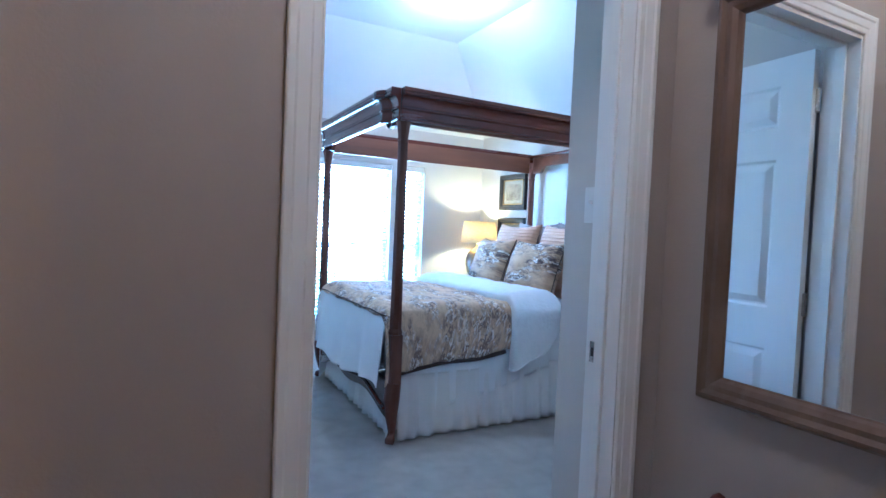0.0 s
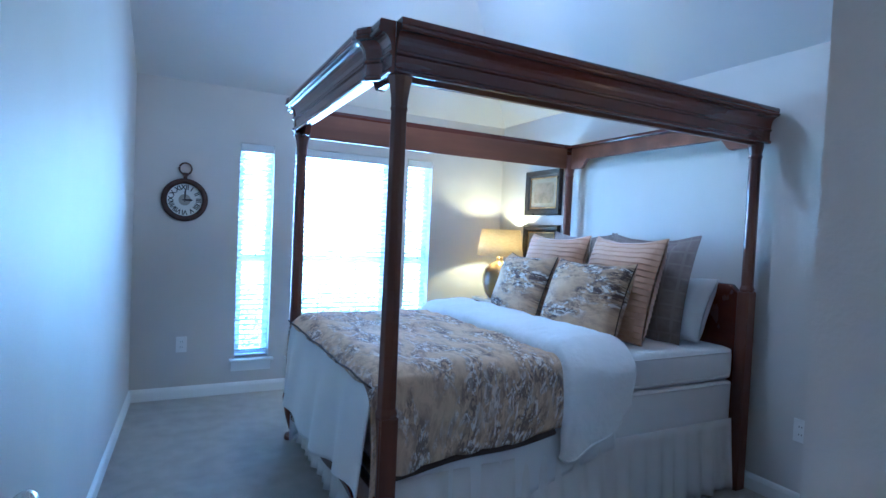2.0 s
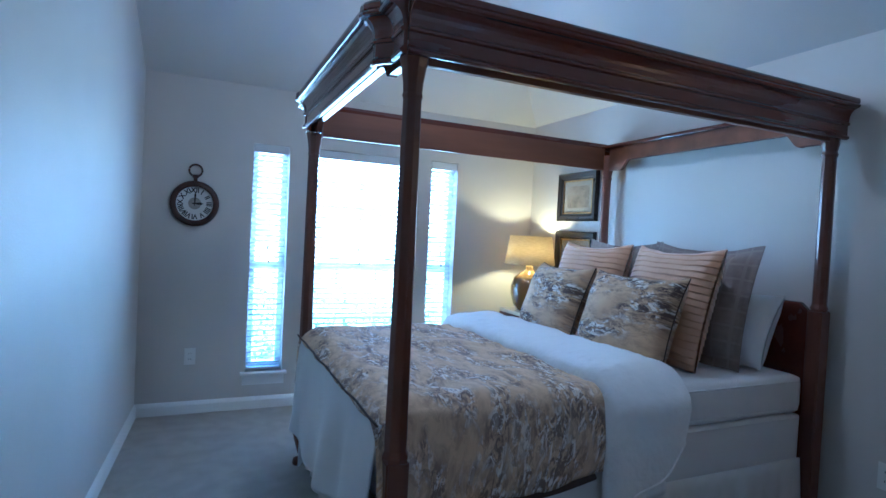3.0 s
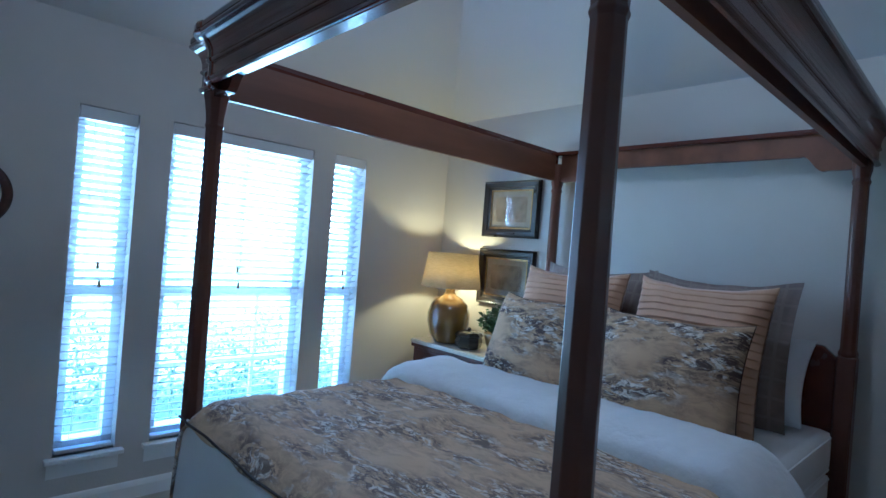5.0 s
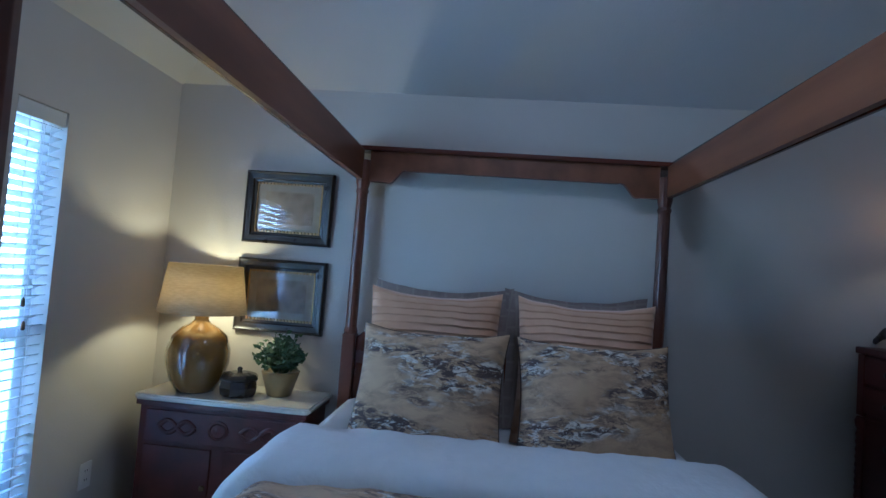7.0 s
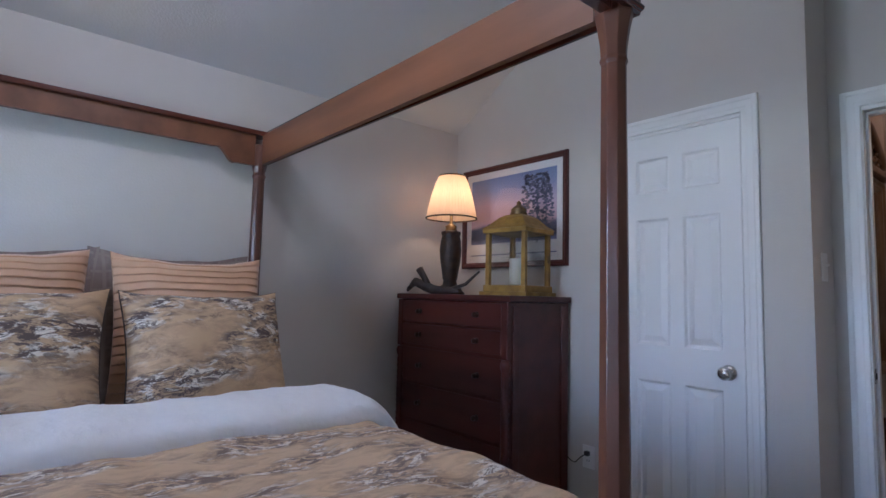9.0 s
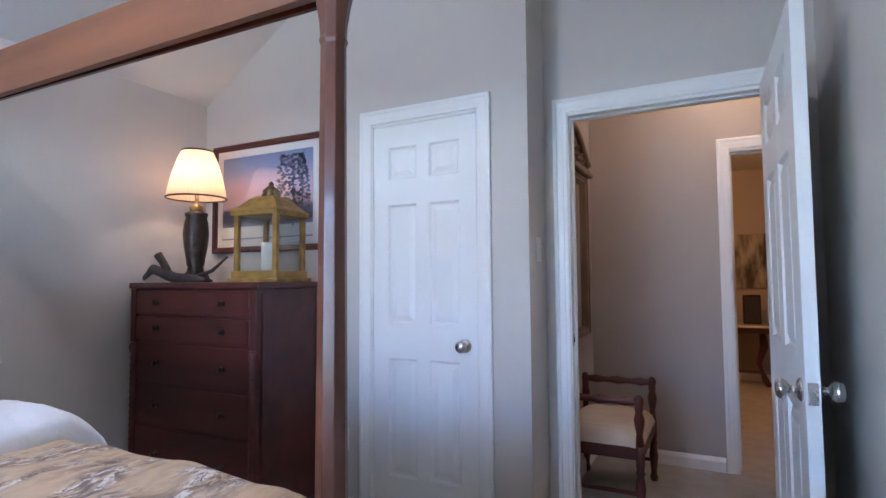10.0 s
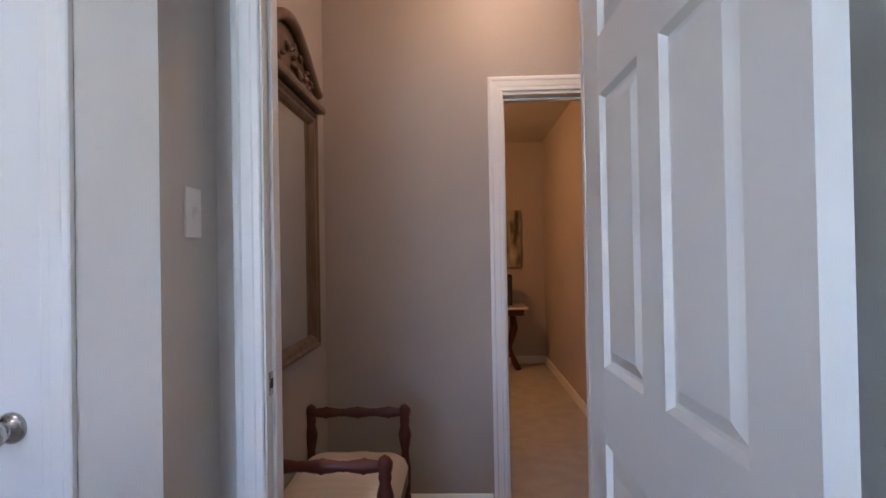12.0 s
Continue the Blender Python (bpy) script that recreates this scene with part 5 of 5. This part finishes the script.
part("base", box(-a - 0.025, a + 0.025, -a - 0.025, a + 0.025, 0, 0.02, 0.004, box(-a - 0.01, a + 0.01, -a - 0.01, a + 0.01, 0.02, 0.055, 0.004)), OCHRE, ln)
for sx in (-1, 1):
    for sy in (-1, 1):
        part("corner_bar", box(sx * (a - 0.01) - 0.012, sx * (a - 0.01) + 0.012, sy * (a - 0.01) - 0.012, sy * (a - 0.01) + 0.012, 0.055, 0.335, 0.002), OCHRE, ln)
for sx, sy in ((1, 0), (-1, 0), (0, 1), (0, -1)):
    g = part("pane", box(-0.002 if sx else -a + 0.022, 0.002 if sx else a - 0.022, -0.002 if sy else -a + 0.022, 0.002 if sy else a - 0.022, 0.055, 0.335), LANTERN_GLASS, ln, "clear lantern glass")
    g.location = (sx * (a - 0.012), sy * (a - 0.012), 0)
    g.visible_shadow = False
part("top_rim", box(-a - 0.015, a + 0.015, -a - 0.015, a + 0.015, 0.335, 0.358, 0.004), OCHRE, ln)
rf = bmesh.new()
rows = [[rf.verts.new((sx * r, sy * r, z)) for sx, sy in ((-1, -1), (1, -1), (1, 1), (-1, 1))] for r, z in ((a + 0.02, 0.358), (a - 0.01, 0.382), (0.075, 0.425), (0.05, 0.44))]
rf.faces.new(rows[0][::-1])
rf.faces.new(rows[-1])
for p, q in zip(rows, rows[1:]):
    for i in range(4):
        rf.faces.new((p[i], p[(i + 1) % 4], q[(i + 1) % 4], q[i]))
part("roof", rf, OCHRE, ln, "hipped ochre roof")
part("finial", lathe([(0.045, 0.44), (0.050, 0.447), (0.040, 0.462), (0.046, 0.47), (0.030, 0.486), (0.012, 0.50), (0.014, 0.512), (0.0, 0.525)], 16), BRASS, ln, "", True)
part("latch", box(-a - 0.004, -a + 0.003, -0.115, -0.10, 0.18, 0.22, 0.002), BRASS, ln)
cd = thing("candle", "white pillar candle inside the lantern", "candle", (4.565, 4.06, 1.2655))
part("wax", lathe([(0.043, 0), (0.043, 0.140), (0.040, 0.147), (0.026, 0.141), (0.0, 0.139)], 24), WAX, cd, "", True)
part("wick", tube([(0, 0, 0.139), (0.001, 0, 0.152)], 0.0015, 5), DARK, cd)

# ---- clock ----
ck = thing("wall_clock", "pocket-watch wall clock with a dark rim and roman numerals", "wall clock", (2.629, YN, 1.464))
ck.scale = (0.91, 0.91, 0.91)


def facing(bm):
    bm.transform(Matrix.Rotation(radians(90), 4, "X"))
    return bm


part("rim", facing(lathe([(0.128, 0.004), (0.128, 0.030), (0.138, 0.040), (0.158, 0.042), (0.170, 0.032), (0.172, 0.0), (0.130, 0.0)], 56)), CLOCKRIM, ck, "dark brown metal rim", True)
part("face", facing(lathe([(0.0, 0.0), (0.131, 0.0), (0.131, 0.012), (0.0, 0.012)], 48)), CLOCKFACE, ck, "off-white dial")
part("inner_disc", facing(lathe([(0.0, 0.0121), (0.045, 0.0121), (0.045, 0.0128), (0.0, 0.0128)], 32)), MATBOARD, ck)
for i, s in enumerate(("XII", "I", "II", "III", "IIII", "V", "VI", "VII", "VIII", "IX", "X", "XI")):
    cu = bpy.data.curves.new("numeral", "FONT")
    cu.body, cu.size, cu.align_x, cu.align_y, cu.extrude = s, 0.050, "CENTER", "CENTER", 0.0006
    cu.offset = 0.0016
    tmp = bpy.data.objects.new("numeral_tmp", cu)
    scene.collection.objects.link(tmp)
    bpy.context.view_layer.update()
    me = bpy.data.meshes.new_from_object(tmp.evaluated_get(bpy.context.evaluated_depsgraph_get()))
    bpy.data.objects.remove(tmp)
    a = radians(-30 * i)
    me.transform(Matrix.Rotation(radians(90), 4, "X") @ Matrix.Rotation(a, 4, "Z") @ Matrix.Translation((0, 0.098, 0.0135)) @ Matrix.Diagonal((0.95, 1.05, 1, 1)))
    me.materials.clear()
    me.materials.append(INK)
    ob = new("numeral", me)
    ob.parent = ck
for name, ln_, wd, ang in (("hour_hand", 0.062, 0.010, 90), ("minute_hand", 0.092, 0.007, 2)):
    own = prism([(-wd * 0.4, -0.018), (wd * 0.4, -0.018), (wd, ln_ * 0.7), (0, ln_), (-wd, ln_ * 0.7)], "z", 0.0145, 0.0165)
    own.transform(Matrix.Rotation(radians(-ang), 4, "Z"))
    part(name, facing(own), INK, ck)
part("stem", box(-0.014, 0.014, -0.03, -0.01, 0.165, 0.195, 0.004, box(-0.022, 0.022, -0.034, -0.006, 0.192, 0.216, 0.006)), CLOCKRIM, ck)
part("ring", tube([(0.045 * math.sin(k * math.pi / 16), -0.02, 0.248 - 0.045 * math.cos(k * math.pi / 16)) for k in range(33)], 0.007, 8), CLOCKRIM, ck, "hanging ring", True)

# ---- hall: mirror and bench ----
mi = thing("wall_mirror", "tall wall mirror in a carved brown gilt frame with a crest", "mirror", (HX - 0.002, 2.895, 1.365), -90)
MW, MH = 0.74, 1.03
rp = [(0, 0.003), (0, 0.030), (0.008, 0.042), (0.018, 0.044), (0.028, 0.034), (0.040, 0.034), (0.052, 0.026), (0.058, 0.018), (0.062, 0.016), (0.062, 0.003)]
own = bmesh.new()
cs = [(-MW / 2, -MH / 2, 1, 1), (MW / 2, -MH / 2, -1, 1), (MW / 2, MH / 2, -1, -1), (-MW / 2, MH / 2, 1, -1)]
rows = [[own.verts.new((x + sx * a, -d, z + sz * a)) for a, d in rp] for x, z, sx, sz in cs]
for i in range(4):
    p, q = rows[i], rows[(i + 1) % 4]
    for k in range(len(rp) - 1):
        own.faces.new((p[k], q[k], q[k + 1], p[k + 1]))
bmesh.ops.recalc_face_normals(own, faces=own.faces[:])
part("frame", own, GILTWOOD, mi)
part("mirror_glass", box(-MW / 2 + 0.05, MW / 2 - 0.05, -0.014, -0.004, -MH / 2 + 0.05, MH / 2 - 0.05), MIRROR, mi, "silvered mirror glass")
part("crest_moulding", box(-MW / 2 - 0.03, MW / 2 + 0.03, -0.07, -0.001, MH / 2 + 0.002, MH / 2 + 0.03, 0.008, box(-MW / 2 - 0.01, MW / 2 + 0.01, -0.055, -0.001, MH / 2 + 0.03, MH / 2 + 0.05, 0.006)), GILTWOOD, mi)
cr = [(-MW / 2 - 0.02, MH / 2 + 0.05)] + [(-MW / 2 - 0.02 + (MW + 0.04) * k / 24, MH / 2 + 0.09 + 0.17 * math.sin(math.pi * k / 24) ** 1.5) for k in range(25)] + [(MW / 2 + 0.02, MH / 2 + 0.05)]
part("crest", prism(cr, "y", -0.025, -0.003), GILTWOOD, mi, "arched crest board")
part("crest_edge", tube([(x, -0.04, z) for x, z in cr[1:-1]], 0.022, 10), GILTWOOD, mi, "moulded arched edge", True)
rc = random.Random(3)
for k in range(24):
    s = rc.uniform(-0.33, 0.33)
    zc = MH / 2 + 0.07 + rc.uniform(0.0, 0.12) * math.cos(s * 4.2)
    own = lathe([(0.0, 0), (0.022, 0.004), (0.018, 0.014), (0.0, 0.02)], 8, (0, 0, 0), None, (1.0, 0.5))
    own.transform(Matrix.Translation((s, -0.025, zc)) @ Matrix.Rotation(radians(90), 4, "X") @ Matrix.Rotation(rc.uniform(0, 6), 4, "Z"))
    part("carved_leaf", own, GILTWOOD, mi, "", True)

bn = thing("bench", "dark turned-wood bench with end rails and a cream cushion", "bench", (3.08, 2.90, 0))
bn.scale = (1, 0.92, 1.0)
TURNED = [(0.019, 0), (0.024, 0.02), (0.016, 0.05), (0.020, 0.09), (0.026, 0.15), (0.018, 0.21), (0.024, 0.225), (0.018, 0.24)]
for x in (-0.20, 0.20):
    for y in (-0.32, 0.32):
        lg = lathe(TURNED + [(0.022, 0.26), (0.024, 0.36)], 14, (x, y, 0))
        lathe([(0.022, 0.36), (0.016, 0.42), (0.024, 0.46), (0.028, 0.49), (0.018, 0.53), (0.022, 0.545), (0.020, 0.56), (0.024, 0.575), (0.026, 0.595), (0.016, 0.61), (0.0, 0.62)], 14, (x, y, 0), lg)
        part("leg", lg, DRESSER, bn, "turned leg and arm post", True)
for y in (-0.32, 0.32):
    n_ = 36
    part("arm_rail", tube([(-0.20 + 0.40 * k / n_, y, 0.582) for k in range(n_ + 1)], [0.014 + 0.009 * abs(math.sin(3 * math.pi * k / n_)) + (0.004 if k % 6 == 0 else 0) for k in range(n_ + 1)], 12), DRESSER, bn, "turned end rail", True)
    part("seat_rail", box(-0.19, 0.19, y - 0.014, y + 0.014, 0.29, 0.355, 0.004), DRESSER, bn)
    part("stretcher", tube([(-0.19, y, 0.12), (0.19, y, 0.12)], 0.011, 10), DRESSER, bn)
for x in (-0.20, 0.20):
    part("seat_rail", box(x - 0.014, x + 0.014, -0.31, 0.31, 0.29, 0.355, 0.004), DRESSER, bn)


def cush(u, v):
    a, b = 2 * u - 1, 2 * v - 1
    puff = ((1 - abs(a) ** 4) * (1 - abs(b) ** 4)) ** 0.4
    return (0.215 * a, 0.335 * b, 0.355 + 0.095 * puff + 0.006 * nz(a * 3, b * 3))


own = sheet(cush, 30, 40, 0)
part("cushion", join(own, box(-0.213, 0.213, -0.333, 0.333, 0.35, 0.362, 0.004)), CUSHION, bn, "cream striped seat cushion", True)

# ---- study beyond the hall ----
tb = thing("side_table", "dark pedestal table with a pale top", "side table", (2.37, -0.92, 0))
part("tabletop", box(-0.42, 0.42, -0.24, 0.24, 0.665, 0.69, 0.008), MARBLE, tb, "pale stone top")
part("apron", box(-0.38, 0.38, -0.21, 0.21, 0.60, 0.6645, 0.006), DRESSER, tb)
for x in (-0.28, 0.28):
    part("leg", tube([(x, 0, 0.60), (x * 1.05, 0, 0.45), (x * 0.85, 0, 0.25), (x * 1.05, 0, 0.08), (x * 1.2, 0, 0.0)], [0.03, 0.045, 0.03, 0.035, 0.03], 10), DRESSER, tb, "", True)
part("stretcher", box(-0.28, 0.28, -0.02, 0.02, 0.14, 0.17, 0.005), DRESSER, tb)
bx = thing("speaker", "small black box-shaped speaker on the table", "speaker", (2.18, -0.97, 0.69))
part("cabinet", box(-0.09, 0.09, -0.08, 0.08, 0, 0.33, 0.012), BLACKPOT, bx)
part("grille", box(-0.075, 0.075, 0.0805, 0.084, 0.02, 0.31, 0.002), DARK, bx)
cv = thing("canvas_picture", "unframed canvas print of dark trees", "picture", (2.21, -1.25, 1.41))
part("canvas", box(-0.26, 0.26, 0, 0.03, -0.32, 0.32, 0.004), CANVAS, cv)

# ---- outside ----
tagged(part("ground", sheet(lambda u, v: (-400 + 800 * u, 7.97 + 600 * v * v, -0.35 + 0.05 * nz(u * 40, v * 40)), 60, 60, 0), GRASS), "green lawn outside the windows", "ground", kind="structure")
hg = thing("hedge", "dense clipped green hedge outside the windows", "hedge", (3.9, 10.3, -0.35), kind="stuff")
rh = random.Random(7)
own = bmesh.new()
for k in range(16000):
    x, y, z = rh.uniform(-3.2, 4.2), rh.uniform(-0.45, 0.45), rh.random() ** 0.7
    h = 0.95 + 0.25 * nz(x * 1.6, 4.0) + 0.12 * nz(x * 5, 1.0)
    c = Vector((x, y * (1 - 0.4 * z), z * h))
    d = Vector((rh.uniform(-1, 1), rh.uniform(-1, 1), rh.uniform(-0.6, 1))).normalized()
    w = d.orthogonal().normalized()
    s = rh.uniform(0.03, 0.065)
    own.faces.new([own.verts.new(c + q) for q in (Vector(), d * s * 0.5 + w * s * 0.35, d * s, d * s * 0.5 - w * s * 0.35)])
part("hedge_leaves", own, HEDGE, hg)["kind"] = "stuff"
ho = thing("house", "neighbouring beige house with a grey hipped roof", "house", (2.0, 34.0, -0.35))
part("wall", box(-9, 9, -4, 4, 0, 2.9), BRICKWALL, ho)
rf = bmesh.new()
vs = [rf.verts.new(p) for p in ((-9.6, -4.6, 2.8), (9.6, -4.6, 2.8), (9.6, 4.6, 2.8), (-9.6, 4.6, 2.8), (-5, 0, 5.2), (5, 0, 5.2))]
for f in ((0, 1, 5, 4), (1, 2, 5), (2, 3, 4, 5), (3, 0, 4), (3, 2, 1, 0)):
    rf.faces.new([vs[i] for i in f])
part("roof", rf, ROOF, ho)
for x in (-6, -2, 3):
    part("window", box(x - 0.8, x + 0.8, -4.04, -4.001, 0.9, 2.2), DARK, ho)
